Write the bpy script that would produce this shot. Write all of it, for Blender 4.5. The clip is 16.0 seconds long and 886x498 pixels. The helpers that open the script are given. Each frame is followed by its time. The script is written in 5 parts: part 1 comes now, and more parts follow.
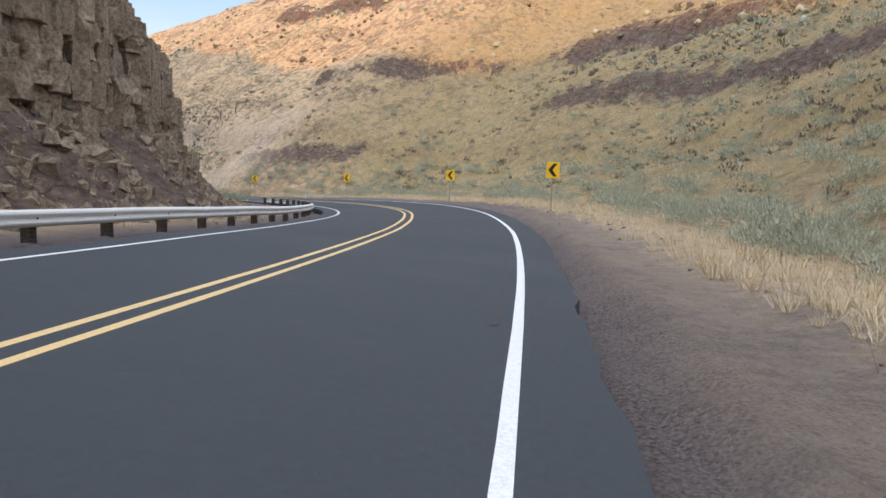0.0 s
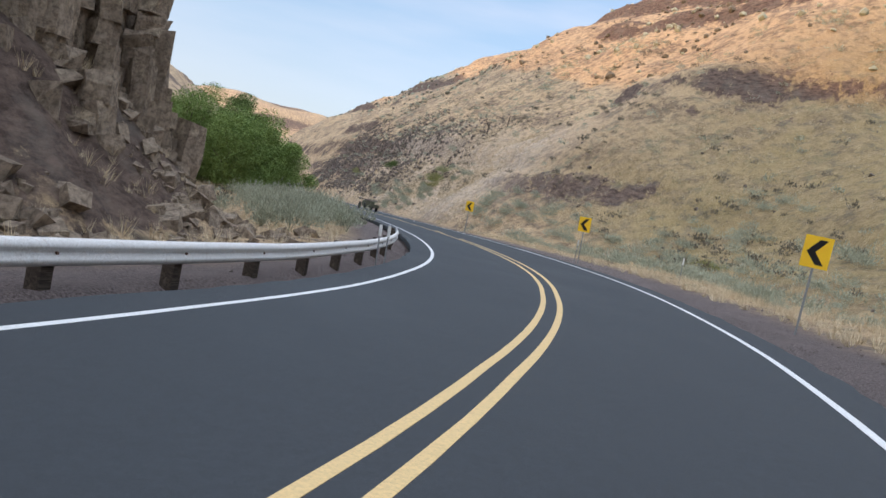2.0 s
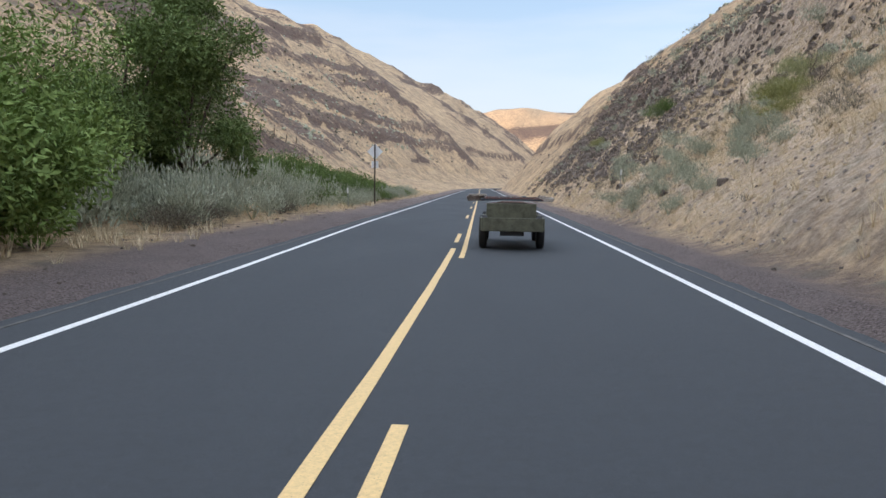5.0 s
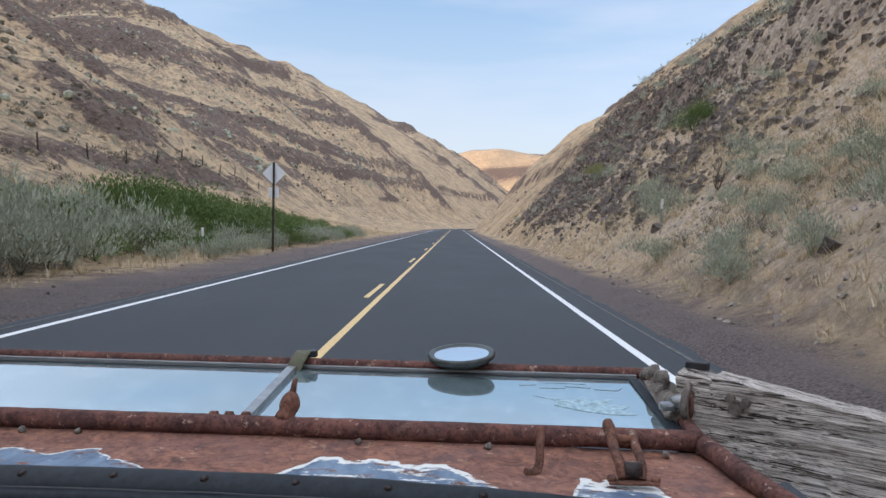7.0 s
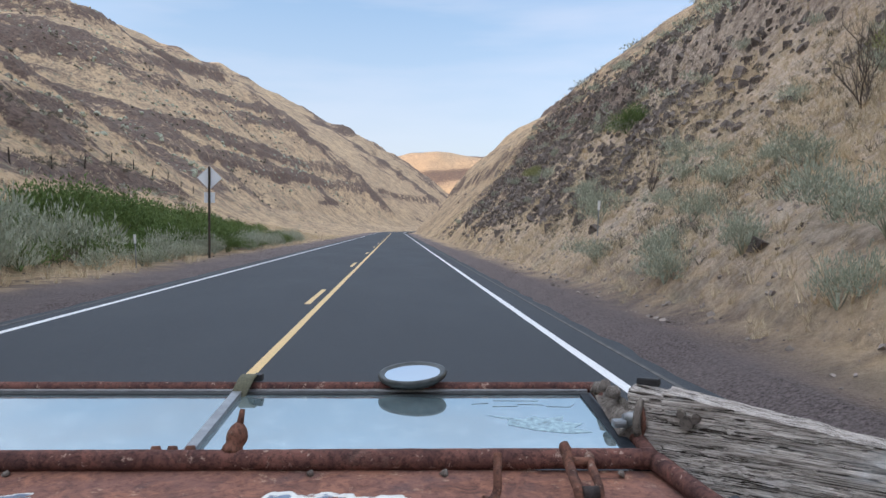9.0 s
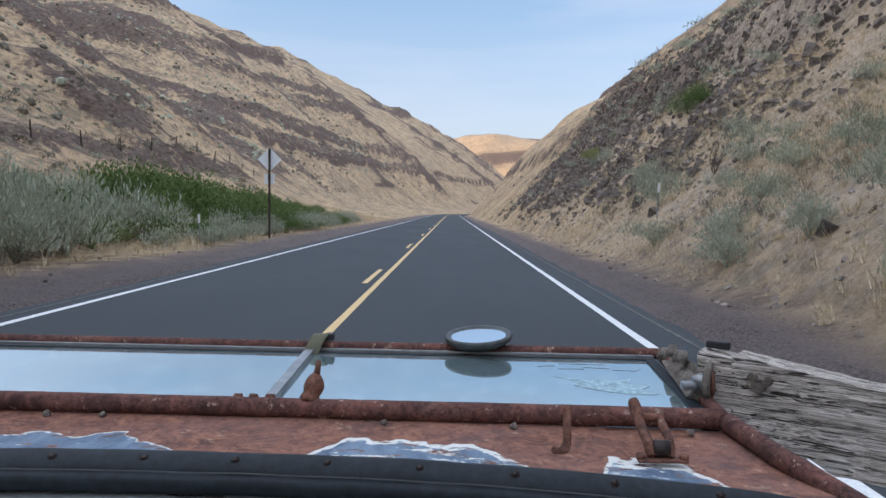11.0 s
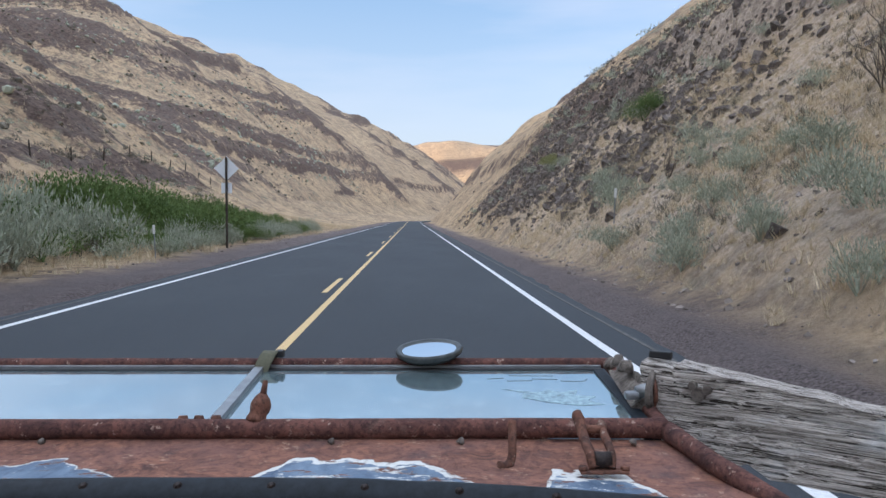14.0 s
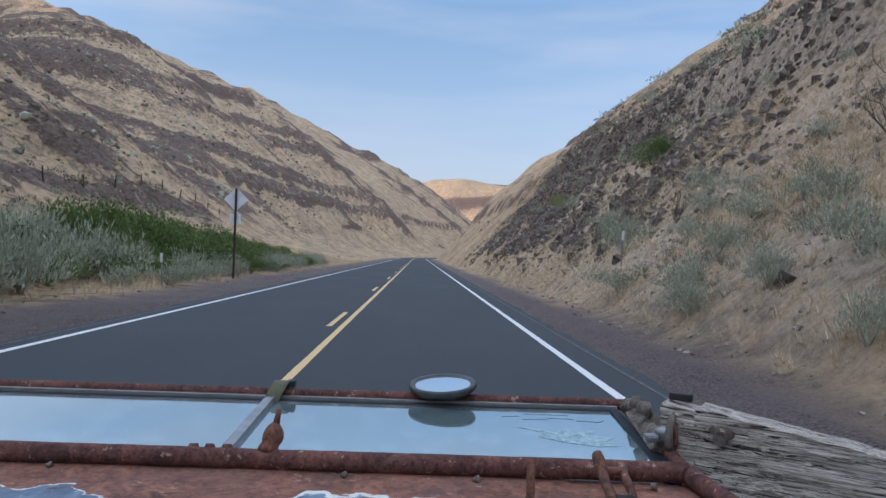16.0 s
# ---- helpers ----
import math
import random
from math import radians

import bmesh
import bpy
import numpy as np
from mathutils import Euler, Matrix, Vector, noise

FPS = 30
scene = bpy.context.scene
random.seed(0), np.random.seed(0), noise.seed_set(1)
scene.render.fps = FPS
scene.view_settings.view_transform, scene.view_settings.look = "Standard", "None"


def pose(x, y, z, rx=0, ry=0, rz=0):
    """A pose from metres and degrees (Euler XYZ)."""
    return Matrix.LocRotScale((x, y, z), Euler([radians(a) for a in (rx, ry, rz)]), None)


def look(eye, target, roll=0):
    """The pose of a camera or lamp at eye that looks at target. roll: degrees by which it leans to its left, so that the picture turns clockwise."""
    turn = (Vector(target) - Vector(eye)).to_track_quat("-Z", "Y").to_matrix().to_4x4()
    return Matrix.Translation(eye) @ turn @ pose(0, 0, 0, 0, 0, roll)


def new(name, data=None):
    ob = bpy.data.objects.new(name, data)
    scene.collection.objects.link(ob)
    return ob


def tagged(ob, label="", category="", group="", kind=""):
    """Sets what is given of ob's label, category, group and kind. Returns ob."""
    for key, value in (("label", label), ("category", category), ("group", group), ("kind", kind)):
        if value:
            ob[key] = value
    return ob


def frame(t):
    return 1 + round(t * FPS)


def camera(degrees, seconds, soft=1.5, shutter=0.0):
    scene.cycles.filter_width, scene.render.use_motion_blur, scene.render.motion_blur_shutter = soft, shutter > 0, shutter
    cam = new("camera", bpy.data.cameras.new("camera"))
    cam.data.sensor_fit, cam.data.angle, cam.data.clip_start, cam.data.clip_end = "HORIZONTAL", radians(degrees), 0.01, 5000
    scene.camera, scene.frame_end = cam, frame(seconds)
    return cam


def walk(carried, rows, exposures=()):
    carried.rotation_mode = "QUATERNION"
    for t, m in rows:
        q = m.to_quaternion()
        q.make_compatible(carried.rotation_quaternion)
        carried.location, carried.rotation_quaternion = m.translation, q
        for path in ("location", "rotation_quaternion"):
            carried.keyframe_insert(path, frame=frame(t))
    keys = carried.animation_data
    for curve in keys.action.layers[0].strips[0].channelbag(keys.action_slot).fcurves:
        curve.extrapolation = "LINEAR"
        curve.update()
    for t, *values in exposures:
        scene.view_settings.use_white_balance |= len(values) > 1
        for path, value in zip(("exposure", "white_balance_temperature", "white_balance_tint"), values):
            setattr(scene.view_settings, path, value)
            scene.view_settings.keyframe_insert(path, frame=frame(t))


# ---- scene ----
cam = camera(64.0, 16.0, shutter=0.0)

# The old truck stands in the right lane; its own axes: x right, y ahead, z up from the windshield's rear tube.
TRUCK = pose(1.08, 0.97, 1.06, 0, 0, -1.7)


def shot(x, y, z, yaw, pitch, roll):
    return pose(x, y, z, 90 + pitch, 0, yaw) @ pose(0, 0, 0, 0, 0, -roll)


# round the bend, then on to the truck
BEND = [
    (0.0, -41.85, -92.47, 1.13, -46.63, -4.78, -0.65),
    (0.5, -35.02, -86.79, 1.24, -41.28, -2.33, -4.65),
    (1.0, -29.09, -81.57, 1.32, -36.46, -0.34, -7.20),
    (1.5, -23.66, -76.27, 1.41, -30.55, -0.59, -9.64),
    (2.0, -17.99, -69.47, 1.39, -21.83, -2.98, -11.43),
    (2.5, -13.15, -62.53, 1.34, -17.83, -6.69, -8.16),
    (3.0, -8.90, -55.07, 1.32, -16.95, -8.99, -1.54),
    (3.5, -5.46, -47.26, 1.27, -12.72, -9.12, 0.93),
    (4.0, -2.95, -38.20, 1.30, -7.50, -8.0, 1.0),
    (4.5, -1.05, -27.80, 1.34, -2.00, -6.5, 0.2),
    (5.0, 0.35, -16.20, 1.37, 3.00, -5.2, -0.8),
    (5.4, 1.05, -7.00, 1.38, 6.00, -4.4, -1.5),
]
# over the bonnet, in the truck's axes
RIDE = [
    (5.8, 0.262, -1.06, 0.310, 9.40, -3.95, -1.85),
    (6.0, 0.266, -1.010, 0.310, 9.239, -3.881, -1.836),
    (6.5, 0.294, -1.002, 0.292, 6.801, -3.172, -1.674),
    (7.0, 0.339, -0.991, 0.292, 2.699, -1.945, -1.201),
    (7.5, 0.373, -0.977, 0.309, -1.313, -1.427, 0.249),
    (8.0, 0.413, -0.934, 0.264, -5.439, -4.197, -1.331),
    (8.5, 0.385, -0.935, 0.281, -4.679, -5.183, -1.599),
    (9.0, 0.323, -0.971, 0.319, -2.062, -1.665, -0.468),
    (9.5, 0.319, -0.967, 0.275, 1.124, -3.076, -0.067),
    (10.7, 0.305, -0.985, 0.284, 2.2, -3.1, -0.7),
    (12.0, 0.291, -1.004, 0.292, 2.859, -3.159, -1.217),
    (12.5, 0.296, -1.004, 0.302, 2.351, -2.598, -0.887),
    (13.0, 0.301, -1.001, 0.305, 1.631, -2.533, -0.225),
    (13.5, 0.333, -0.969, 0.275, -0.427, -2.714, 0.556),
    (14.0, 0.323, -0.998, 0.300, -0.776, -2.533, -0.119),
    (14.5, 0.300, -0.980, 0.307, 0.583, -1.952, -0.684),
    (15.0, 0.288, -1.009, 0.298, 2.283, -0.321, -2.047),
    (15.5, 0.305, -0.994, 0.291, 0.846, 1.601, -2.576),
    (16.0, 0.301, -0.989, 0.292, -0.259, 0.473, -1.905),
]
walk(cam, [(r[0], shot(*r[1:])) for r in BEND] + [(r[0], TRUCK @ shot(*r[1:])) for r in RIDE],
     exposures=((0.0, 2.32, 6450, 9.5), (0.6, 2.3, 6450, 9.5), (1.0, 2.2, 6330, 9), (1.6, 2.16, 6220, 8.5), (2.5, 2.27, 6200, 8.5), (3.0, 2.47, 6400, 9), (3.6, 2.52, 6400, 9), (6.0, 2.18, 6330, 9.5), (6.6, 2.2, 6330, 10), (7.5, 2.13, 6080, 9), (8.0, 2.08, 6080, 8.5), (9.0, 2.18, 6180, 10), (9.6, 1.98, 5980, 9), (12.0, 2.12, 6000, 9.5), (13.4, 2.08, 5930, 9), (14.2, 2.17, 5900, 9), (15.1, 2.17, 5800, 9), (16.0, 1.83, 5700, 9)))

# ---------------------------------------------------------------- light
SUN_FROM = Vector((-0.95, -0.30, 0.0)).normalized()
SUN_UP = 19.2
world = bpy.data.worlds.new("sky")
scene.world = world
world.use_nodes = True
wn, wl = world.node_tree.nodes, world.node_tree.links
sky = wn.new("ShaderNodeTexSky")
sky.sky_type, sky.sun_disc = "NISHITA", False
sky.sun_elevation, sky.sun_rotation = radians(SUN_UP), math.atan2(SUN_FROM.x, SUN_FROM.y)
sky.air_density, sky.dust_density, sky.ozone_density = 1.0, 2.4, 3.5
# thin high cloud: pale and faintly rosy at the horizon, blue above it, whiter overhead and towards the low sun
coord = wn.new("ShaderNodeTexCoord")
stretch = wn.new("ShaderNodeMapping")
stretch.inputs["Scale"].default_value = (1.3, 1.3, 8.0)
wisps = wn.new("ShaderNodeTexNoise")
wisps.inputs["Scale"].default_value, wisps.inputs["Detail"].default_value = 1.7, 6.0
thin = wn.new("ShaderNodeMapRange")
thin.inputs["From Min"].default_value, thin.inputs["From Max"].default_value = 0.42, 0.70
thin.inputs["To Max"].default_value = 0.9
height = wn.new("ShaderNodeSeparateXYZ")
dome = wn.new("ShaderNodeValToRGB")
for at, colour in ((0.0, (1.0, 0.90, 0.90)), (0.11, (0.92, 0.92, 0.94)), (0.20, (0.71, 0.82, 0.94)), (0.33, (0.45, 0.65, 0.88)), (0.48, (1.45, 1.68, 1.98)), (0.66, (2.0, 2.2, 2.5)), (1.0, (2.6, 2.75, 2.95))):
    stop = dome.color_ramp.elements[0] if at == 0.0 else dome.color_ramp.elements[-1] if at == 1.0 else dome.color_ramp.elements.new(at)
    stop.position, stop.color = at, (*colour, 1)
toward = wn.new("ShaderNodeVectorMath")
toward.operation = "DOT_PRODUCT"
toward.inputs[1].default_value = (SUN_FROM + Vector((0, 0, math.tan(radians(SUN_UP))))).normalized()
glow = wn.new("ShaderNodeMapRange")
glow.interpolation_type = "SMOOTHSTEP"
glow.inputs["From Min"].default_value, glow.inputs["From Max"].default_value = 0.05, 1.0
veil = wn.new("ShaderNodeMix")
veil.data_type = "RGBA"
veil.inputs["B"].default_value = (0.98, 0.97, 1.02, 1)
bright = wn.new("ShaderNodeMix")
bright.data_type = "RGBA"
bright.inputs["B"].default_value = (2.6, 2.6, 2.7, 1)
cloud = wn.new("ShaderNodeMix")
cloud.data_type = "RGBA"
cloud.inputs["Factor"].default_value = 0.85
wl.new(coord.outputs["Generated"], stretch.inputs["Vector"])
wl.new(coord.outputs["Generated"], height.inputs["Vector"])
wl.new(coord.outputs["Generated"], toward.inputs[0])
wl.new(height.outputs["Z"], dome.inputs["Fac"])
wl.new(stretch.outputs["Vector"], wisps.inputs["Vector"])
wl.new(wisps.outputs["Fac"], thin.inputs["Value"])
wl.new(thin.outputs["Result"], veil.inputs["Factor"])
wl.new(dome.outputs["Color"], veil.inputs["A"])
wl.new(toward.outputs["Value"], glow.inputs["Value"])
wl.new(glow.outputs["Result"], bright.inputs["Factor"])
wl.new(veil.outputs["Result"], bright.inputs["A"])
wl.new(bright.outputs["Result"], cloud.inputs["B"])
wl.new(sky.outputs["Color"], cloud.inputs["A"])
wl.new(cloud.outputs["Result"], wn["Background"].inputs["Color"])
wn["Background"].inputs["Strength"].default_value = 0.15
sun = new("sun", bpy.data.lights.new("sun", "SUN"))
sun.data.energy, sun.data.angle, sun.data.color = 0.52, radians(0.5), (1.0, 0.42, 0.02)
sun.matrix_world = look(SUN_FROM * 100 + Vector((0, 0, 100 * math.tan(radians(SUN_UP)))), (0, 0, 0))

# ---------------------------------------------------------------- materials


class Nodes:
    """A material under construction: short names for the nodes that nearly all of them use."""

    def __init__(self, name, rough=0.8, metal=0.0, spec=0.5):
        self.mat = bpy.data.materials.new(name)
        self.mat.use_nodes = True
        self.n, self.l = self.mat.node_tree.nodes, self.mat.node_tree.links
        self.b = self.n["Principled BSDF"]
        self.b.inputs["Roughness"].default_value = rough
        self.b.inputs["Metallic"].default_value = metal
        self.b.inputs["Specular IOR Level"].default_value = spec
        self.co = self.n.new("ShaderNodeTexCoord").outputs["Object"]
        self.h = None

    def put(self, value, socket):
        if isinstance(value, bpy.types.NodeSocket):
            self.l.new(value, socket)
        elif isinstance(value, tuple):
            socket.default_value = (*value, 1)[:4]
        else:
            socket.default_value = value

    def noise(self, scale, detail=4.0, rough=0.55, stretch=None, warp=0.0):
        t = self.n.new("ShaderNodeTexNoise")
        t.inputs["Scale"].default_value, t.inputs["Detail"].default_value = scale, detail
        t.inputs["Roughness"].default_value, t.inputs["Distortion"].default_value = rough, warp
        v = self.co
        if stretch:
            m = self.n.new("ShaderNodeMapping")
            m.inputs["Scale"].default_value = stretch
            self.l.new(v, m.inputs["Vector"])
            v = m.outputs["Vector"]
        self.l.new(v, t.inputs["Vector"])
        return t.outputs["Fac"]

    def cells(self, scale, feature="F1", stretch=None):
        t = self.n.new("ShaderNodeTexVoronoi")
        t.feature = feature
        t.inputs["Scale"].default_value = scale
        v = self.co
        if stretch:
            m = self.n.new("ShaderNodeMapping")
            m.inputs["Scale"].default_value = stretch
            self.l.new(v, m.inputs["Vector"])
            v = m.outputs["Vector"]
        self.l.new(v, t.inputs["Vector"])
        return t.outputs["Distance"]

    def ramp(self, value, low, high, a=0.0, b=1.0):
        m = self.n.new("ShaderNodeMapRange")
        m.inputs["From Min"].default_value, m.inputs["From Max"].default_value = low, high
        m.inputs["To Min"].default_value, m.inputs["To Max"].default_value = a, b
        self.l.new(value, m.inputs["Value"])
        return m.outputs["Result"]

    def sums(self, op, a, b):
        m = self.n.new("ShaderNodeMath")
        m.operation = op
        self.put(a, m.inputs[0])
        self.put(b, m.inputs[1])
        return m.outputs[0]

    def mix(self, fac, a, b):
        m = self.n.new("ShaderNodeMix")
        m.data_type = "RGBA"
        self.put(fac, m.inputs["Factor"])
        self.put(a, m.inputs["A"])
        self.put(b, m.inputs["B"])
        return m.outputs["Result"]

    def attr(self, name):
        a = self.n.new("ShaderNodeAttribute")
        a.attribute_name = name
        return a.outputs["Fac"]

    def island(self):
        return self.n.new("ShaderNodeNewGeometry").outputs["Random Per Island"]

    def each(self):
        return self.n.new("ShaderNodeObjectInfo").outputs["Random"]

    def slope(self):
        s = self.n.new("ShaderNodeSeparateXYZ")
        self.l.new(self.n.new("ShaderNodeNewGeometry").outputs["Normal"], s.inputs[0])
        return s.outputs["Z"]

    def done(self, colour, height=None, depth=0.01, strength=0.6, rough=None):
        self.put(colour, self.b.inputs["Base Color"])
        if rough is not None:
            self.put(rough, self.b.inputs["Roughness"])
        if height is not None:
            bump = self.n.new("ShaderNodeBump")
            bump.inputs["Strength"].default_value, bump.inputs["Distance"].default_value = strength, depth
            self.l.new(height, bump.inputs["Height"])
            self.l.new(bump.outputs["Normal"], self.b.inputs["Normal"])
        return self.mat


def ground_material():
    m = Nodes("dry_hillside", 0.95, spec=0.12)
    tuft = m.noise(1.1, 8, 0.72)
    clod = m.cells(0.75)
    big = m.noise(0.045, 5, 0.6)
    mid = m.noise(0.22, 6, 0.66)
    fine = m.noise(5.0, 8, 0.8)
    straw = m.mix(m.ramp(fine, 0.3, 0.7), (0.43, 0.305, 0.185), (0.77, 0.575, 0.36))
    straw = m.mix(m.ramp(big, 0.40, 0.62, 0.0, 0.6), straw, (0.50, 0.36, 0.235))
    soil = m.mix(m.ramp(fine, 0.35, 0.65), (0.17, 0.122, 0.088), (0.36, 0.27, 0.195))
    base = m.mix(m.ramp(m.sums("ADD", m.sums("MULTIPLY", tuft, 0.7), m.sums("MULTIPLY", mid, 0.45)), 0.545, 0.645), straw, soil)
    base = m.mix(m.sums("MULTIPLY", m.ramp(clod, 0.16, 0.34, 0.75, 0.0), m.ramp(m.noise(0.12, 4, 0.6), 0.42, 0.56)), base, m.mix(m.ramp(fine, 0.3, 0.7), (0.12, 0.105, 0.075), (0.26, 0.235, 0.165)))
    sage = m.mix(m.ramp(fine, 0.3, 0.7), (0.13, 0.135, 0.10), (0.29, 0.285, 0.21))
    base = m.mix(m.ramp(m.sums("MULTIPLY", m.ramp(m.noise(0.5, 6, 0.7), 0.54, 0.62), m.ramp(big, 0.4, 0.6)), 0, 1, 0, 0.75), base, sage)
    olive = m.mix(m.ramp(fine, 0.3, 0.7), (0.21, 0.163, 0.082), (0.47, 0.362, 0.175))
    olive = m.mix(m.ramp(m.noise(0.9, 7, 0.75), 0.50, 0.60, 0, 0.8), olive, (0.155, 0.145, 0.10))
    base = m.mix(m.sums("MULTIPLY", m.attr("olive"), m.ramp(mid, 0.35, 0.6, 0.9, 0.55)), base, olive)
    rock = m.mix(m.ramp(m.noise(1.3, 7, 0.75, (1, 1, 2.5)), 0.34, 0.64), (0.06, 0.043, 0.036), (0.25, 0.182, 0.148))
    rock = m.mix(m.ramp(m.noise(0.5, 5, 0.7), 0.5, 0.7, 0, 0.5), rock, (0.22, 0.20, 0.175))
    base = m.mix(m.ramp(m.sums("ADD", m.sums("ADD", m.attr("rock"), m.ramp(m.sums("SUBTRACT", 1.0, m.slope()), 0.34, 0.52, 0, 0.7)), m.sums("MULTIPLY", m.sums("SUBTRACT", m.noise(0.4, 9, 0.8), 0.5), 3.2)), 0.50, 0.72), base, rock)
    base = m.mix(m.sums("MULTIPLY", m.attr("bare"), m.ramp(m.noise(3.0, 6, 0.7), 0.38, 0.58, 0.2, 0.85)), base, m.mix(m.ramp(fine, 0.35, 0.65), (0.44, 0.355, 0.275), (0.80, 0.665, 0.53)))
    stones = m.noise(26.0, 6, 0.75)
    gravel = m.mix(m.ramp(stones, 0.36, 0.64), (0.066, 0.054, 0.052), (0.32, 0.262, 0.25))
    gravel = m.mix(m.ramp(m.noise(0.6, 6, 0.7), 0.45, 0.65, 0, 0.5), gravel, (0.25, 0.208, 0.197))
    gravel = m.mix(m.ramp(m.cells(9.0), 0.08, 0.2, 0.5, 0.0), gravel, (0.30, 0.25, 0.225))
    base = m.mix(m.sums("MULTIPLY", m.attr("shoulder"), m.sums("SUBTRACT", 1.0, m.sums("MULTIPLY", m.attr("bare"), 0.45))), base, gravel)
    h = m.sums("ADD", m.sums("MULTIPLY", fine, 0.6), m.sums("ADD", m.sums("MULTIPLY", tuft, 1.4), m.sums("MULTIPLY", stones, 0.25)))
    return m.done(base, h, 0.22, 0.9)


def rock_material(name, deep, pale, lichen, amount):
    """Basalt: streaked and stained blocks with pale lichen and dust; the pits' shade is put into the colour."""
    m = Nodes(name, 0.9, spec=0.2)
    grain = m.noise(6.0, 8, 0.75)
    streak = m.noise(0.8, 6, 0.65, (1.0, 1.0, 0.35))
    c = m.mix(m.ramp(streak, 0.35, 0.65), deep, pale)
    c = m.mix(m.ramp(m.island(), 0, 1, 0.0, 0.6), c, tuple(0.62 * (u + v) for u, v in zip(deep, pale)))
    c = m.mix(m.ramp(m.noise(1.6, 7, 0.75), 0.52, 0.66, 0, amount), c, lichen)
    # shade of the bump's pits, mixed into the colour
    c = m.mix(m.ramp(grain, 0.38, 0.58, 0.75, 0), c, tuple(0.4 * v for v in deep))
    return m.done(c, m.sums("ADD", grain, m.sums("MULTIPLY", m.cells(3.5, stretch=(1, 1, 0.5)), 0.8)), 0.12, 0.9)


def asphalt_material():
    m = Nodes("asphalt", 0.82, spec=0.3)
    grit = m.noise(160.0, 3, 0.8)
    patch = m.noise(0.35, 5, 0.6, (1, 0.35, 1))
    c = m.mix(m.ramp(grit, 0.3, 0.7), (0.031, 0.037, 0.044), (0.062, 0.070, 0.081))
    c = m.mix(m.ramp(patch, 0.4, 0.65, 0, 0.45), c, (0.066, 0.073, 0.083))
    c = m.mix(m.ramp(m.noise(14.0, 6, 0.75), 0.35, 0.65, 0.0, 0.4), c, (0.030, 0.032, 0.035))
    c = m.mix(m.ramp(m.noise(55.0, 3, 0.8), 0.62, 0.72, 0.0, 0.3), c, (0.17, 0.17, 0.168))
    return m.done(c, m.sums("ADD", grit, m.noise(60.0, 4, 0.8)), 0.005, 0.6, m.ramp(patch, 0.35, 0.7, 0.72, 0.88))


def paint_material(name, a, b):
    m = Nodes(name, 0.6, spec=0.35)
    worn = m.noise(30.0, 5, 0.7)
    c = m.mix(m.ramp(worn, 0.3, 0.6), b, a)
    c = m.mix(m.ramp(m.noise(90.0, 3, 0.7), 0.60, 0.72, 0, 0.65), c, (0.07, 0.07, 0.075))
    return m.done(c, worn, 0.003, 0.3)


def rust_material(name, dark, light, flake=(0.42, 0.33, 0.27), amount=0.6):
    m = Nodes(name, 0.85, 0.1, 0.3)
    coarse = m.noise(22.0, 7, 0.72, warp=0.8)
    fine = m.noise(120.0, 5, 0.75)
    c = m.mix(m.ramp(coarse, 0.38, 0.62), dark, light)
    c = m.mix(m.ramp(fine, 0.48, 0.62, 0, 0.7), c, tuple(0.45 * v for v in dark))
    c = m.mix(m.ramp(m.noise(70.0, 6, 0.72), amount, amount + 0.05, 0, 0.85), c, flake)
    c = m.mix(m.ramp(m.noise(6.0, 7, 0.75), 0.58, 0.72, 0, 0.4), c, flake)
    return m.done(c, m.sums("ADD", coarse, m.sums("MULTIPLY", fine, 0.7)), 0.003, 0.8)


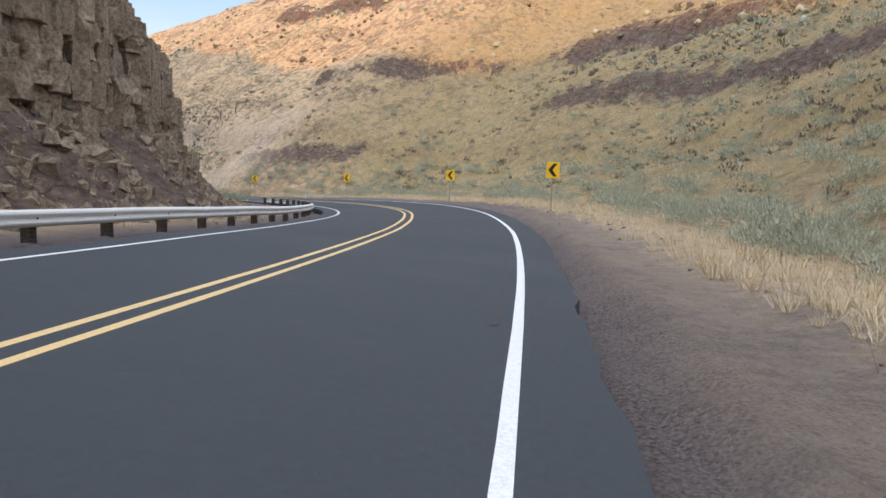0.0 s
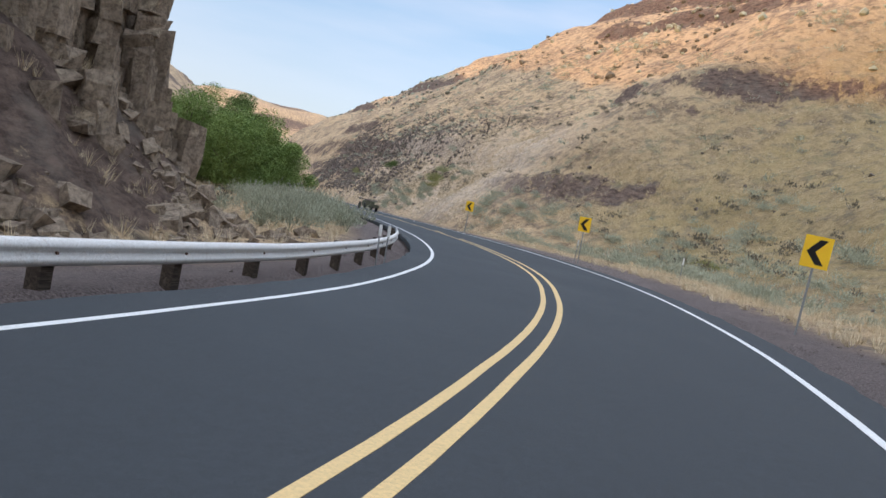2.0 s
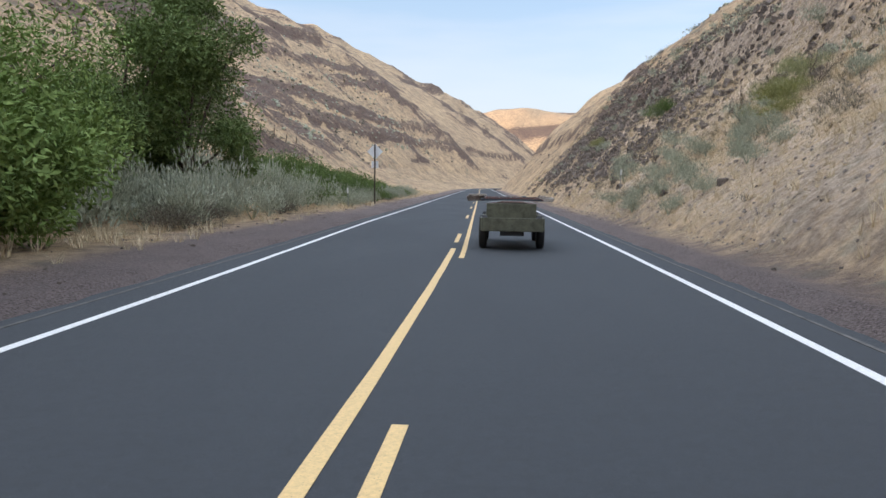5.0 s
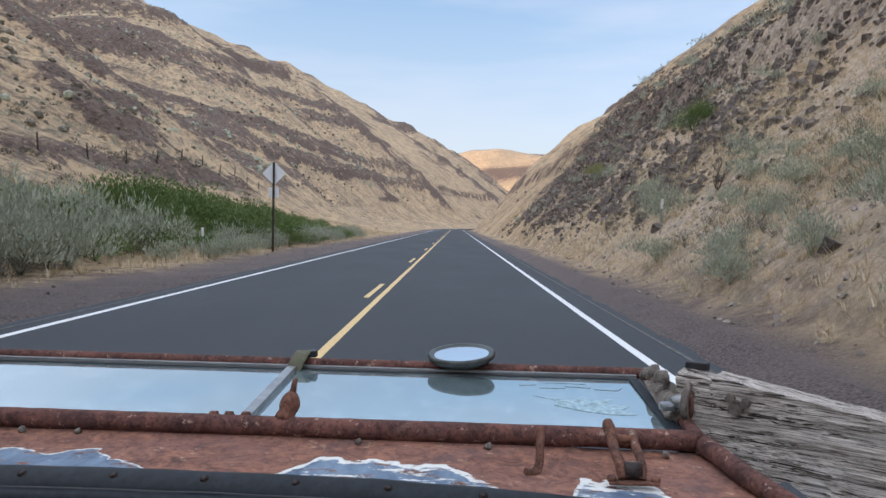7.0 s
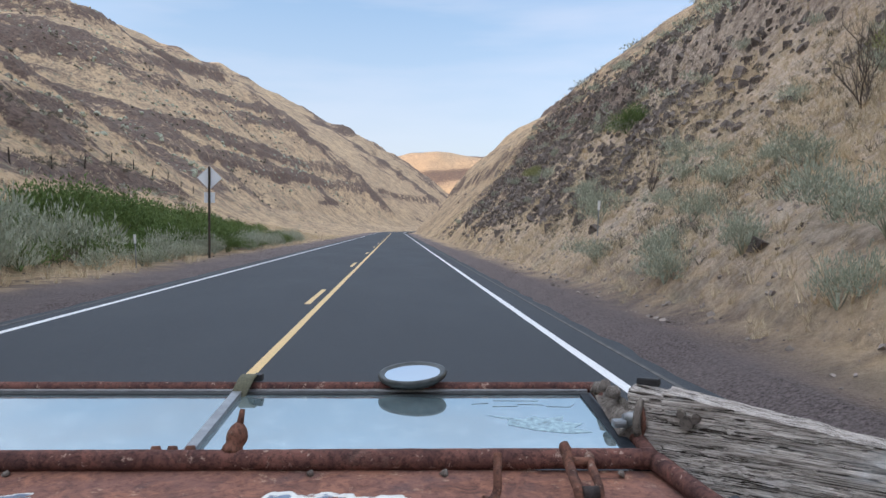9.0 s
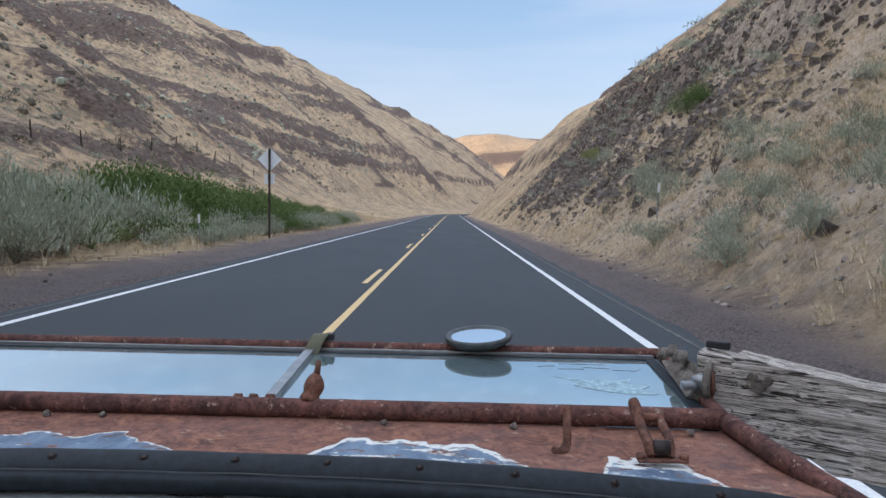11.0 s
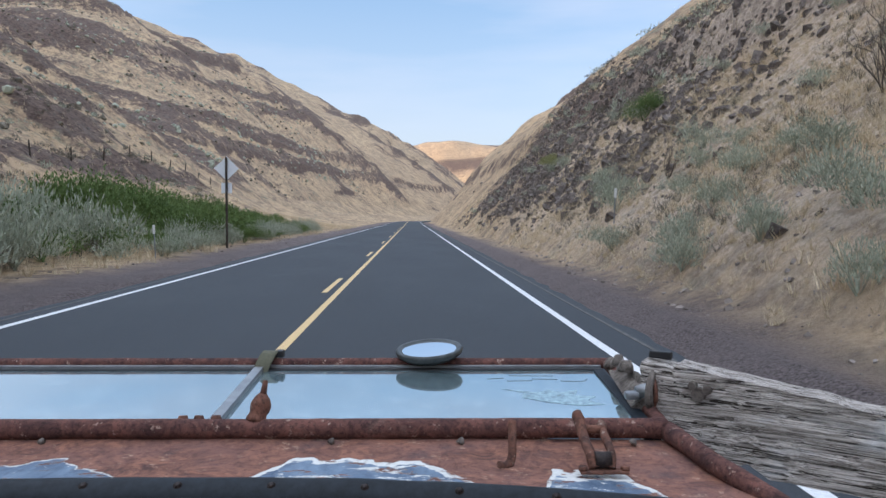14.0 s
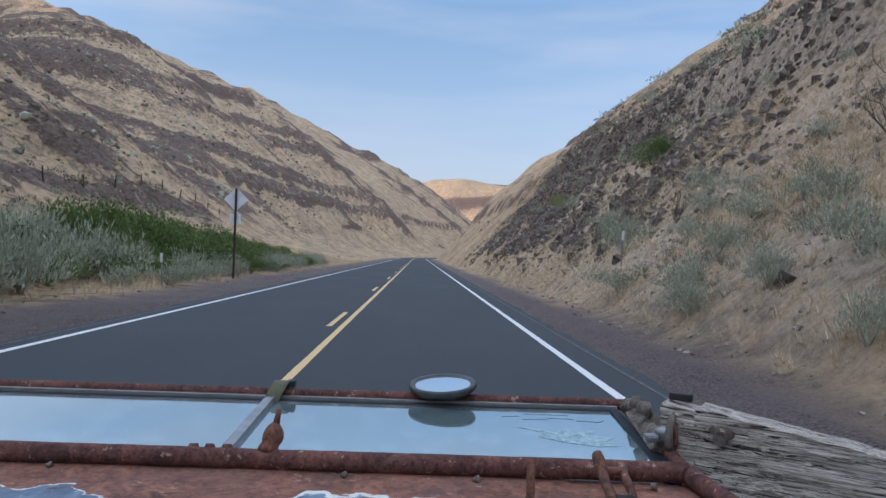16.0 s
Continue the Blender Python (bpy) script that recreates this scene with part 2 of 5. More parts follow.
def painted_panel_material():
    """Rusted sheet with what is left of blue paint over white primer, thickest along its rear edge."""
    m = Nodes("rusted_painted_sheet", 0.75, 0.05, 0.35)
    coarse = m.noise(20.0, 7, 0.74, warp=1.4)
    fine = m.noise(110.0, 5, 0.75)
    rust = m.mix(m.ramp(coarse, 0.36, 0.62), (0.085, 0.040, 0.034), (0.33, 0.148, 0.092))
    rust = m.mix(m.ramp(m.noise(7.0, 6, 0.65, (0.6, 1.4, 1)), 0.42, 0.62, 0, 0.55), rust, (0.25, 0.128, 0.105))
    rust = m.mix(m.ramp(fine, 0.5, 0.64, 0, 0.6), rust, (0.075, 0.034, 0.03))
    rust = m.mix(m.ramp(m.noise(34.0, 7, 0.78), 0.58, 0.65, 0, 0.7), rust, (0.48, 0.31, 0.22))
    rust = m.mix(m.ramp(m.noise(9.0, 5, 0.6), 0.58, 0.68, 0, 0.6), rust, (0.10, 0.065, 0.065))
    edge = m.sums("ADD", m.attr("paint"), m.sums("MULTIPLY", m.sums("SUBTRACT", m.noise(26.0, 8, 0.68, (0.6, 1.2, 1), 0.4), 0.5), 0.55))
    primer = m.sums("MULTIPLY", m.ramp(edge, 0.49, 0.51), m.ramp(m.noise(48.0, 7, 0.72, (0.6, 1.2, 1)), 0.40, 0.44))
    bare = m.attr("white")
    blotch = m.sums("ADD", m.noise(34.0, 6, 0.68, (0.55, 1.3, 1)), m.sums("MULTIPLY", bare, 0.75))
    blue = m.sums("MULTIPLY", m.sums("MULTIPLY", primer, m.ramp(m.sums("SUBTRACT", edge, bare), 0.515, 0.535)), m.ramp(blotch, 0.66, 0.68, 1.0, 0.0))
    c = m.mix(primer, rust, m.mix(m.ramp(fine, 0.4, 0.62), (0.66, 0.65, 0.60), (0.78, 0.77, 0.74)))
    c = m.mix(blue, c, m.mix(m.ramp(m.noise(26.0, 6, 0.7, (1, 0.4, 1)), 0.35, 0.65), (0.060, 0.095, 0.155), (0.20, 0.27, 0.36)))
    h = m.sums("ADD", m.sums("MULTIPLY", coarse, 0.6), m.sums("ADD", m.sums("MULTIPLY", fine, 0.4), m.sums("MULTIPLY", primer, 1.2)))
    return m.done(c, h, 0.002, 0.7, m.ramp(primer, 0, 1, 0.85, 0.55))


def cowl_material():
    m = Nodes("worn_grey_paint", 0.6, 0.0, 0.45)
    broad = m.noise(5.0, 6, 0.65)
    scuff = m.noise(45.0, 6, 0.75, (0.5, 1.6, 1))
    c = m.mix(m.ramp(broad, 0.35, 0.65), (0.17, 0.19, 0.19), (0.38, 0.40, 0.385))
    c = m.mix(m.ramp(scuff, 0.54, 0.63, 0, 0.8), c, (0.52, 0.52, 0.50))
    c = m.mix(m.ramp(m.noise(9.0, 5, 0.7, warp=0.8), 0.62, 0.68, 0, 0.7), c, (0.30, 0.28, 0.24))
    c = m.mix(m.ramp(m.noise(150.0, 4, 0.7), 0.60, 0.66, 0, 0.6), c, (0.05, 0.045, 0.04))
    return m.done(c, m.sums("ADD", scuff, broad), 0.0012, 0.5, m.ramp(broad, 0.3, 0.7, 0.45, 0.75))


def wood_material(name, dark, light, fine=1.0):
    m = Nodes(name, 0.92, spec=0.15)
    grain = m.noise(30.0 * fine, 7, 0.78, (0.12, 6.0, 6.0), 0.5)
    split = m.noise(20.0 * fine, 8, 0.72, (0.07, 3.6, 3.6), 0.9)
    c = m.mix(m.ramp(grain, 0.40, 0.58), dark, light)
    crack = m.ramp(split, 0.415, 0.465, 0.0, 1.0)
    c = m.mix(crack, (0.045, 0.036, 0.03), c)
    c = m.mix(m.ramp(m.noise(9.0, 5, 0.6, (0.5, 1.5, 1.5)), 0.56, 0.68, 0, 0.6), c, tuple(min(0.75, 1.5 * v) for v in light))
    return m.done(c, m.sums("ADD", m.sums("MULTIPLY", grain, 0.8), crack), 0.0018, 0.8)


def plain(name, colour, rough=0.6, metal=0.0, vary=0.25, scale=40.0, spec=0.5):
    m = Nodes(name, rough, metal, spec)
    n = m.noise(scale, 5, 0.65)
    dim = tuple(c * (1 - vary) for c in colour)
    lit = tuple(min(1.0, c * (1 + vary)) for c in colour)
    return m.done(m.mix(m.ramp(n, 0.3, 0.7), dim, lit), n, 0.002, 0.25)


def leaf_material(name, a, b, tip):
    m = Nodes(name, 0.75, spec=0.25)
    c = m.mix(m.ramp(m.island(), 0.0, 1.0), a, b)
    c = m.mix(m.ramp(m.noise(9.0, 2), 0.46, 0.62, 0.45, 0.0), c, tuple(0.45 * v for v in a))
    c = m.mix(m.ramp(m.each(), 0, 1, 0.0, 0.45), c, tip)
    c = m.mix(m.ramp(m.noise(1.2, 3), 0.4, 0.65, 0, 0.4), c, tip)
    m.b.inputs["Subsurface Weight"].default_value = 0.0
    return m.done(c)


def glass_material():
    """Flat old windshield glass, dusty and laid over the dark bonnet."""
    m = Nodes("windshield_glass", 0.04, 0.0, 1.0)
    dust = m.noise(18.0, 6, 0.7)
    m.b.inputs["IOR"].default_value = 1.8
    m.b.inputs["Specular Tint"].default_value = (0.72, 0.95, 1.0, 1)
    m.b.inputs["Coat Tint"].default_value = (0.85, 0.97, 1.0, 1)
    m.b.inputs["Coat Weight"].default_value = 1.0
    m.b.inputs["Coat Roughness"].default_value = 0.015
    m.b.inputs["Coat IOR"].default_value = 2.9
    return m.done(m.mix(m.ramp(dust, 0.5, 0.8, 0, 0.8), (0.16, 0.185, 0.19), (0.42, 0.44, 0.43)), rough=m.ramp(dust, 0.4, 0.8, 0.03, 0.16))


def mirror_material():
    m = Nodes("silvered_mirror", 0.03, 1.0)
    return m.done((0.70, 0.73, 0.76))


GROUND, ASPHALT = ground_material(), asphalt_material()
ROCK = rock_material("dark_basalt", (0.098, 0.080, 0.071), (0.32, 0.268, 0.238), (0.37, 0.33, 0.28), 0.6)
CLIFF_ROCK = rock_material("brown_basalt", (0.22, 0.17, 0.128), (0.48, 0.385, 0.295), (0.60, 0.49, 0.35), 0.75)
WHITE_LINE = paint_material("white_road_paint", (0.82, 0.82, 0.82), (0.62, 0.62, 0.62))
YELLOW_LINE = paint_material("yellow_road_paint", (0.78, 0.55, 0.25), (0.60, 0.43, 0.21))
SEAM = plain("dusty_seam", (0.105, 0.10, 0.096), 0.9, vary=0.5, scale=6)
TUBE_RUST = rust_material("rusted_tube", (0.070, 0.034, 0.031), (0.20, 0.088, 0.068), (0.42, 0.29, 0.23), 0.60)
IRON_RUST = rust_material("rusted_iron", (0.09, 0.045, 0.034), (0.23, 0.105, 0.07), (0.34, 0.26, 0.21), 0.6)
LID_RUST = rust_material("rusted_lid", (0.15, 0.085, 0.07), (0.26, 0.165, 0.14), (0.4, 0.37, 0.35), 0.6)
PANEL, COWL = painted_panel_material(), cowl_material()
GREY_WOOD = wood_material("grey_weathered_wood", (0.17, 0.14, 0.12), (0.70, 0.635, 0.57), 3.2)
DARK_WOOD = wood_material("dark_weathered_wood", (0.13, 0.105, 0.095), (0.40, 0.34, 0.31), 2.6)
POST_WOOD = wood_material("creosoted_post", (0.03, 0.024, 0.02), (0.10, 0.08, 0.065), 0.3)
RUBBER = plain("black_rubber", (0.012, 0.016, 0.021), 0.55, vary=0.5, scale=70, spec=0.25)
GREY_IRON = rust_material("grey_iron", (0.10, 0.08, 0.068), (0.25, 0.215, 0.185), (0.4, 0.36, 0.3), 0.6)
RIVET = plain("dark_rivet", (0.030, 0.019, 0.016), 0.6, 0.3, 0.7, 300)
RIM = plain("dulled_rim", (0.06, 0.065, 0.063), 0.45, 0.4, 0.5)
DECAL = plain("pale_green_decal", (0.27, 0.38, 0.41), 0.12, vary=0.5, scale=90)
INK = plain("dark_ink", (0.22, 0.27, 0.29), 0.5)
STONE = plain("pale_basalt_chips", (0.30, 0.255, 0.225), 0.9, 0.0, 0.6, 3.0)
SKID = plain("worn_tyre_mark", (0.034, 0.034, 0.036), 0.8, 0.0, 0.4, 20.0)
STEEL = plain("dull_steel", (0.30, 0.31, 0.32), 0.45, 0.7)
BLACK = plain("black_paint", (0.018, 0.018, 0.02), 0.5)
CANVAS = plain("olive_canvas", (0.12, 0.115, 0.075), 0.9, vary=0.35, scale=300)
GLASS, MIRROR = glass_material(), mirror_material()
OLIVE = plain("faded_olive_body_paint", (0.09, 0.09, 0.06), 0.7, vary=0.4, scale=8)
TYRE = plain("tyre_rubber", (0.02, 0.02, 0.021), 0.85)
RAIL_PAINT = rust_material("weathered_white_rail", (0.70, 0.68, 0.66), (0.85, 0.84, 0.83), (0.36, 0.22, 0.15), 0.64)
SIGN_YELLOW = plain("sign_yellow", (0.90, 0.55, 0.01), 0.45, vary=0.06)
SIGN_GREY = plain("bare_aluminium", (0.84, 0.85, 0.87), 0.6, 0.0, 0.05)
GALVANISED = plain("galvanised_steel", (0.28, 0.29, 0.30), 0.5, 0.5)
WHITE_PLASTIC = plain("white_plastic", (0.7, 0.7, 0.68), 0.5, vary=0.1)
SAGE = leaf_material("sage_leaves", (0.27, 0.29, 0.215), (0.59, 0.61, 0.47), (0.49, 0.515, 0.395))
SHRUB = leaf_material("dry_scrub", (0.115, 0.10, 0.078), (0.30, 0.265, 0.20), (0.20, 0.18, 0.14))
STRAW = leaf_material("dry_grass", (0.56, 0.43, 0.265), (0.84, 0.70, 0.48), (0.78, 0.66, 0.46))
WILLOW = leaf_material("willow_leaves", (0.13, 0.21, 0.05), (0.30, 0.40, 0.12), (0.24, 0.33, 0.10))
GREEN = leaf_material("green_brush_leaves", (0.085, 0.14, 0.04), (0.20, 0.285, 0.085), (0.19, 0.25, 0.09))
YELLOWGREEN = leaf_material("yellow_green_leaves", (0.22, 0.23, 0.07), (0.40, 0.39, 0.14), (0.48, 0.5, 0.32))
BARK = wood_material("bark", (0.07, 0.055, 0.045), (0.22, 0.18, 0.15), 0.3)

# ---------------------------------------------------------------- mesh helpers


def mesh_of(name, verts, faces, material, smooth=False, attrs=None):
    """A mesh from an array of points and an array of equal-sided faces."""
    verts, faces = np.asarray(verts, float).reshape(-1, 3), np.asarray(faces, int)
    me = bpy.data.meshes.new(name)
    me.vertices.add(len(verts))
    me.vertices.foreach_set("co", verts.ravel())
    me.loops.add(faces.size)
    me.loops.foreach_set("vertex_index", faces.ravel())
    me.polygons.add(len(faces))
    me.polygons.foreach_set("loop_start", np.arange(0, faces.size, faces.shape[1]))
    for key, values in (attrs or {}).items():
        me.attributes.new(key, "FLOAT", "POINT").data.foreach_set("value", np.asarray(values, np.float32))
    me.update(calc_edges=True)
    me.validate()
    me.polygons.foreach_set("use_smooth", np.full(len(me.polygons), smooth))
    me.materials.append(material)
    return me


def part(name, bm, material, parent, label=""):
    me = bpy.data.meshes.new(name)
    bm.to_mesh(me)
    bm.free()
    me.materials.append(material)
    ob = new(name, me)
    ob.parent = parent
    if label:
        ob["label"] = label
    return ob


def thing(name, m, label, category, group="", kind=""):
    ob = new(name)
    ob.empty_display_size = 0.2
    ob.matrix_world = m
    return tagged(ob, label, category, group, kind)


def box(bm, centre, size, m=Matrix(), bevel=0.0):
    made = bmesh.ops.create_cube(bm, size=1.0, matrix=m @ Matrix.LocRotScale(centre, None, size))
    if bevel:
        edges = list({e for v in made["verts"] for e in v.link_edges})
        bmesh.ops.bevel(bm, geom=edges, offset=bevel, segments=2, affect="EDGES", profile=0.6)
    return bm


def tube(bm, points, radius, sides=12, caps=True, wobble=0.0):
    """A round bar along points; radius is one number or one for each point."""
    pts = [Vector(p) for p in points]
    radii = list(radius) if isinstance(radius, (list, tuple)) else [radius] * len(pts)
    rings, side = [], None
    for i, p in enumerate(pts):
        ahead = (pts[min(i + 1, len(pts) - 1)] - pts[max(i - 1, 0)]).normalized()
        if side is None:
            side = ahead.orthogonal().normalized()
        side = (side - ahead * side.dot(ahead)).normalized()
        up = ahead.cross(side)
        ring = []
        for k in range(sides):
            a = math.tau * k / sides
            r = radii[i] * (1 + wobble * random.uniform(-1, 1))
            ring.append(bm.verts.new(p + (side * math.cos(a) + up * math.sin(a)) * r))
        rings.append(ring)
    for a, b in zip(rings, rings[1:]):
        for k in range(sides):
            f = bm.faces.new((a[k], a[(k + 1) % sides], b[(k + 1) % sides], b[k]))
            f.smooth = True
    if caps:
        bm.faces.new(list(reversed(rings[0])))
        bm.faces.new(rings[-1])
    return bm


def sheet(rows, thick=0.0):
    """A smooth sheet through rows of points, with a thickness downwards."""
    bm = bmesh.new()
    grid = [[bm.verts.new(p) for p in row] for row in rows]
    for a, b in zip(grid, grid[1:]):
        for k in range(len(a) - 1):
            bm.faces.new((a[k], a[k + 1], b[k + 1], b[k])).smooth = True
    if thick:
        made = bmesh.ops.extrude_face_region(bm, geom=bm.faces[:])
        for v in made["geom"]:
            if isinstance(v, bmesh.types.BMVert):
                v.co.z -= thick
    bmesh.ops.recalc_face_normals(bm, faces=bm.faces[:])
    return bm


def bar(points, radius, sides=10, wobble=0.0):
    return tube(bmesh.new(), points, radius, sides, True, wobble)


RNG = np.random.default_rng(7)
TABLE = RNG.random((256, 256))


def field(x, y, size, octaves=4, fall=0.5):
    """Smooth noise from 0 to 1 over the plan; size: metres of its largest waves."""
    x, y = np.asarray(x, float), np.asarray(y, float)
    total, weight, amp = np.zeros(np.broadcast(x, y).shape), 0.0, 1.0
    for k in range(octaves):
        u, v = x / size * 2**k + 17.3 * k + 500, y / size * 2**k + 41.7 * k + 500
        i, j = np.floor(u).astype(int), np.floor(v).astype(int)
        fu, fv = u - i, v - j
        fu, fv = fu * fu * (3 - 2 * fu), fv * fv * (3 - 2 * fv)
        a, b = TABLE[i % 256, j % 256], TABLE[(i + 1) % 256, j % 256]
        c, d = TABLE[i % 256, (j + 1) % 256], TABLE[(i + 1) % 256, (j + 1) % 256]
        total = total + amp * ((a * (1 - fu) + b * fu) * (1 - fv) + (c * (1 - fu) + d * fu) * fv)
        weight, amp = weight + amp, amp * fall
    return total / weight


def ease(x, a, b):
    t = np.clip((x - a) / (b - a), 0, 1)
    return t * t * (3 - 2 * t)


# ---------------------------------------------------------------- the road's line
BEND_AT = [-260, -110, -40, 0, 15, 30, 45, 60, 75, 90, 107, 300, 420, 900]
BEND_TURN = [20, -10, -48, -55.2, -54.3, -46.9, -31.9, -17.4, -9.1, -1.8, 0.0, 0.0, -14.0, -18.0]
STEP = 0.5
ROAD_S = np.arange(-260, 900, STEP)
ROAD_H = np.radians(np.interp(ROAD_S, BEND_AT, BEND_TURN))
ROAD_H = np.convolve(np.pad(ROAD_H, 10, "edge"), np.ones(21) / 21, "valid")
AHEAD = np.stack([-np.sin(ROAD_H), np.cos(ROAD_H)], 1)
RIGHT = np.stack([AHEAD[:, 1], -AHEAD[:, 0]], 1)
ROAD_P = np.cumsum(AHEAD * STEP, 0)
ROAD_P += RIGHT * (-0.40 * np.exp(-(((ROAD_S - 32) / 20) ** 2)))[:, None]
ROAD_P += RIGHT * np.interp(ROAD_S, [-5, 10, 20, 30, 40, 50, 60, 72, 85, 105], [-0.11, -0.27, -0.45, -0.80, -0.98, -0.97, -0.77, -0.64, -0.57, -0.44])[:, None]
ROAD_P -= ROAD_P[np.argmin(abs(ROAD_S - 107))]


def road_coords(x, y):
    """Along and across the road: its length and the distance to the right of its centre line."""
    x, y = np.ravel(x), np.ravel(y)
    best, at = np.full(x.shape, 1e18), np.zeros(x.shape, int)
    for k in range(0, len(ROAD_S), 8):
        d = (x - ROAD_P[k, 0]) ** 2 + (y - ROAD_P[k, 1]) ** 2
        near = d < best
        best[near], at[near] = d[near], k
    for k in range(-8, 9):
        i = np.clip(at + k, 0, len(ROAD_S) - 1)
        d = (x - ROAD_P[i, 0]) ** 2 + (y - ROAD_P[i, 1]) ** 2
        near = d < best
        best[near], at[near] = d[near], i[near]
    off = (x - ROAD_P[at, 0]) * RIGHT[at, 0] + (y - ROAD_P[at, 1]) * RIGHT[at, 1]
    return ROAD_S[at], np.sign(off + 1e-9) * np.sqrt(best)


def on_road(s, d, z=0.0):
    """The place d metres to the right of the centre line at the length s."""
    k = np.interp(s, ROAD_S, np.arange(len(ROAD_S)))
    i = int(k)
    j, f = min(i + 1, len(ROAD_S) - 1), k - i
    p = ROAD_P[i] * (1 - f) + ROAD_P[j] * f
    r = RIGHT[i] * (1 - f) + RIGHT[j] * f
    return Vector((p[0] + r[0] * d, p[1] + r[1] * d, z + float(bank(s)) * d))


def bank(s):
    """How far the road tips up to its right, per metre, through the bend."""
    return np.interp(s, [0, 15, 30, 45, 60, 80, 104], [-0.062, -0.029, 0.028, 0.051, 0.046, 0.030, 0.0])


# ---------------------------------------------------------------- the ground
S_TRUCK = 107.0


def land(x, y):
    """Height, rockiness and gravel of the ground at places of the plan."""
    shape = np.shape(x)
    x, y = np.ravel(np.asarray(x, float)), np.ravel(np.asarray(y, float))
    s, d = road_coords(x, y)
    n_big, n_mid = field(x, y, 90, 4), field(x + 300, y, 22, 4)
    n_small = field(x, y + 200, 3.0, 4, 0.6)
    straight = ease(s, 75, 100)
    # right-hand hill: a steep cut beside the straight, a gentler rise round the bend
    foot = 6.6 + 5.5 * (1 - straight) + 2.0 * (n_mid - 0.5)
    e = np.maximum(d - foot, 0)
    steep = 0.80 + 0.22 * straight * ease(s, 120, 150)
    cut = steep * np.minimum(e, 9 + 6 * n_mid) * (0.45 + 0.55 * straight)
    upper = (0.62 + 0.22 * straight) * np.maximum(e - 9, 0)
    top = 150 + 60 * n_big
    right = top * (1 - np.exp(-(cut + upper) / top))
    right = right * (0.80 + 0.40 * n_big)
    # left: a low damp strip by the creek, then the opposite hill
    g = -d
    creek = -0.35 * ease(g, 8, 12) * (1 - ease(g, 22, 30))
    lfoot = 23 + 8 * (field(s, 0 * s, 60, 2) - 0.5)
    back = 1 - ease(s, 0, 60)
    lslope = 0.76 + 0.16 * ease(s, 170, 320) + 0.5 * back
    ltop = 150 + 66 * ease(s, 150, 380) + 50 * back
    left = creek + ltop * (1 - np.exp(-lslope * np.maximum(g - lfoot, 0) / ltop)) * (0.82 + 0.36 * n_big)
    # a gentle apron at the left hill's foot and a gully that parts its two spurs
    apron = 0.20 * np.clip(g - 9.0, 0, 20) * ease(s, 110, 120)
    left = np.maximum(left, apron + 0.4 * left)
    left = left * (1 - 0.20 * np.exp(-(((s - 215 - 0.8 * g) / 26) ** 2)))
    # scree and bluff on the inside of the bend
    bluff = ease(s, -40, -5) * (1 - ease(s, 51, 62))
    left = left * (1 - bluff) + bluff * (4.4 * ease(g, 8.6, 14.0) + 12.5 * ease(g, 14.5, 25) + 160 * (1 - np.exp(-0.95 * np.maximum(g - 23, 0) / 160)) * (0.8 + 0.4 * n_mid))
    z = np.where(d > 0, right, left)
    off = np.maximum(abs(d) - 6.2, 0)
    # ledges of basalt along the slopes
    rock = np.zeros(len(x))
    for level, width, jump in ((6.5, 0.9, 1.0), (11, 1.0, 1.2), (17, 1.2, 1.6), (23, 1.6, 3.2), (31, 1.5, 2.0), (40, 1.8, 2.6), (51, 2.0, 3.0), (64, 2.5, 3.5), (80, 3, 4)):
        lv = level * (0.90 + 0.22 * field(s + level * 7, d * 0.2, 70, 3))
        there = ease(field(s + level * 31, d * 0.15 + level, 75, 4, 0.75), 0.43, 0.62)
        if level in (6.5, 23):
            spot = ease(s, 20, 40) * (1 - ease(s, 108, 116)) if level == 23 else ease(s, 84, 90) * (1 - ease(s, 110, 114))
            lv = np.where(spot * (d > 0) > 0.5, level * 0.86, lv)
            there = np.maximum(there, spot * (d > 0) * (0.45 + 0.55 * ease(field(s, d, 14, 3), 0.35, 0.5)))
        z = z + there * jump * (ease(z, lv - width, lv + 0.3 * width) - ease(z, lv - 3.5 * width, lv + 4.5 * width)) * ease(off, 2, 10)
        band = np.exp(-(((z - lv) / (width * 1.9)) ** 2)) * there
        rock = np.maximum(rock, band * (0.6 + 0.7 * n_mid))
    cutrock = np.where(d > 0, np.maximum(ease(s, 130, 146), 0.9 * ease(s, 108, 113) * ease(field(x, y, 7, 4), 0.5, 0.6)) * (1 - ease(s, 186, 205)) * (1 - ease(d, 13, 22)) * ease(d, 8.0, 11.0) * (0.4 + 0.8 * n_mid), 0)
    rock = np.maximum(rock, cutrock)
    # dark ribs that slant down the left hill
    rib = ease(field(s * 0.9 + 0.12 * g, g * 0.16 + 40, 17, 4, 0.62), 0.535 - 0.065 * ease(s, 140, 220), 0.59 - 0.065 * ease(s, 140, 220)) * ease(g, 26, 36) * ease(field(s, g, 40, 3), 0.33, 0.45) * ease(field(s + 90, g * 0.6, 17, 4, 0.65), 0.39, 0.54) * (d < 0) * ease(s, 100, 118)
    z = z + 2.4 * rib * n_mid
    rock = np.maximum(rock, rib * (0.55 + 0.7 * n_mid))
    # level beds of rock on the farther spur
    spur = ease(s - 0.8 * g, 195, 225) * (1 - ease(s, 480, 560)) * ease(g, 26, 40) * (d < 0)
    bed = np.sin(z * 0.62 + 5.0 * field(s, g, 120, 2)) + 0.9 * np.sin(z * 0.23 + 2.0)
    bed = ease(bed + 2.4 * (field(s, g * 0.5 + 70, 28, 4, 0.65) - 0.5), 0.15, 0.7) * spur
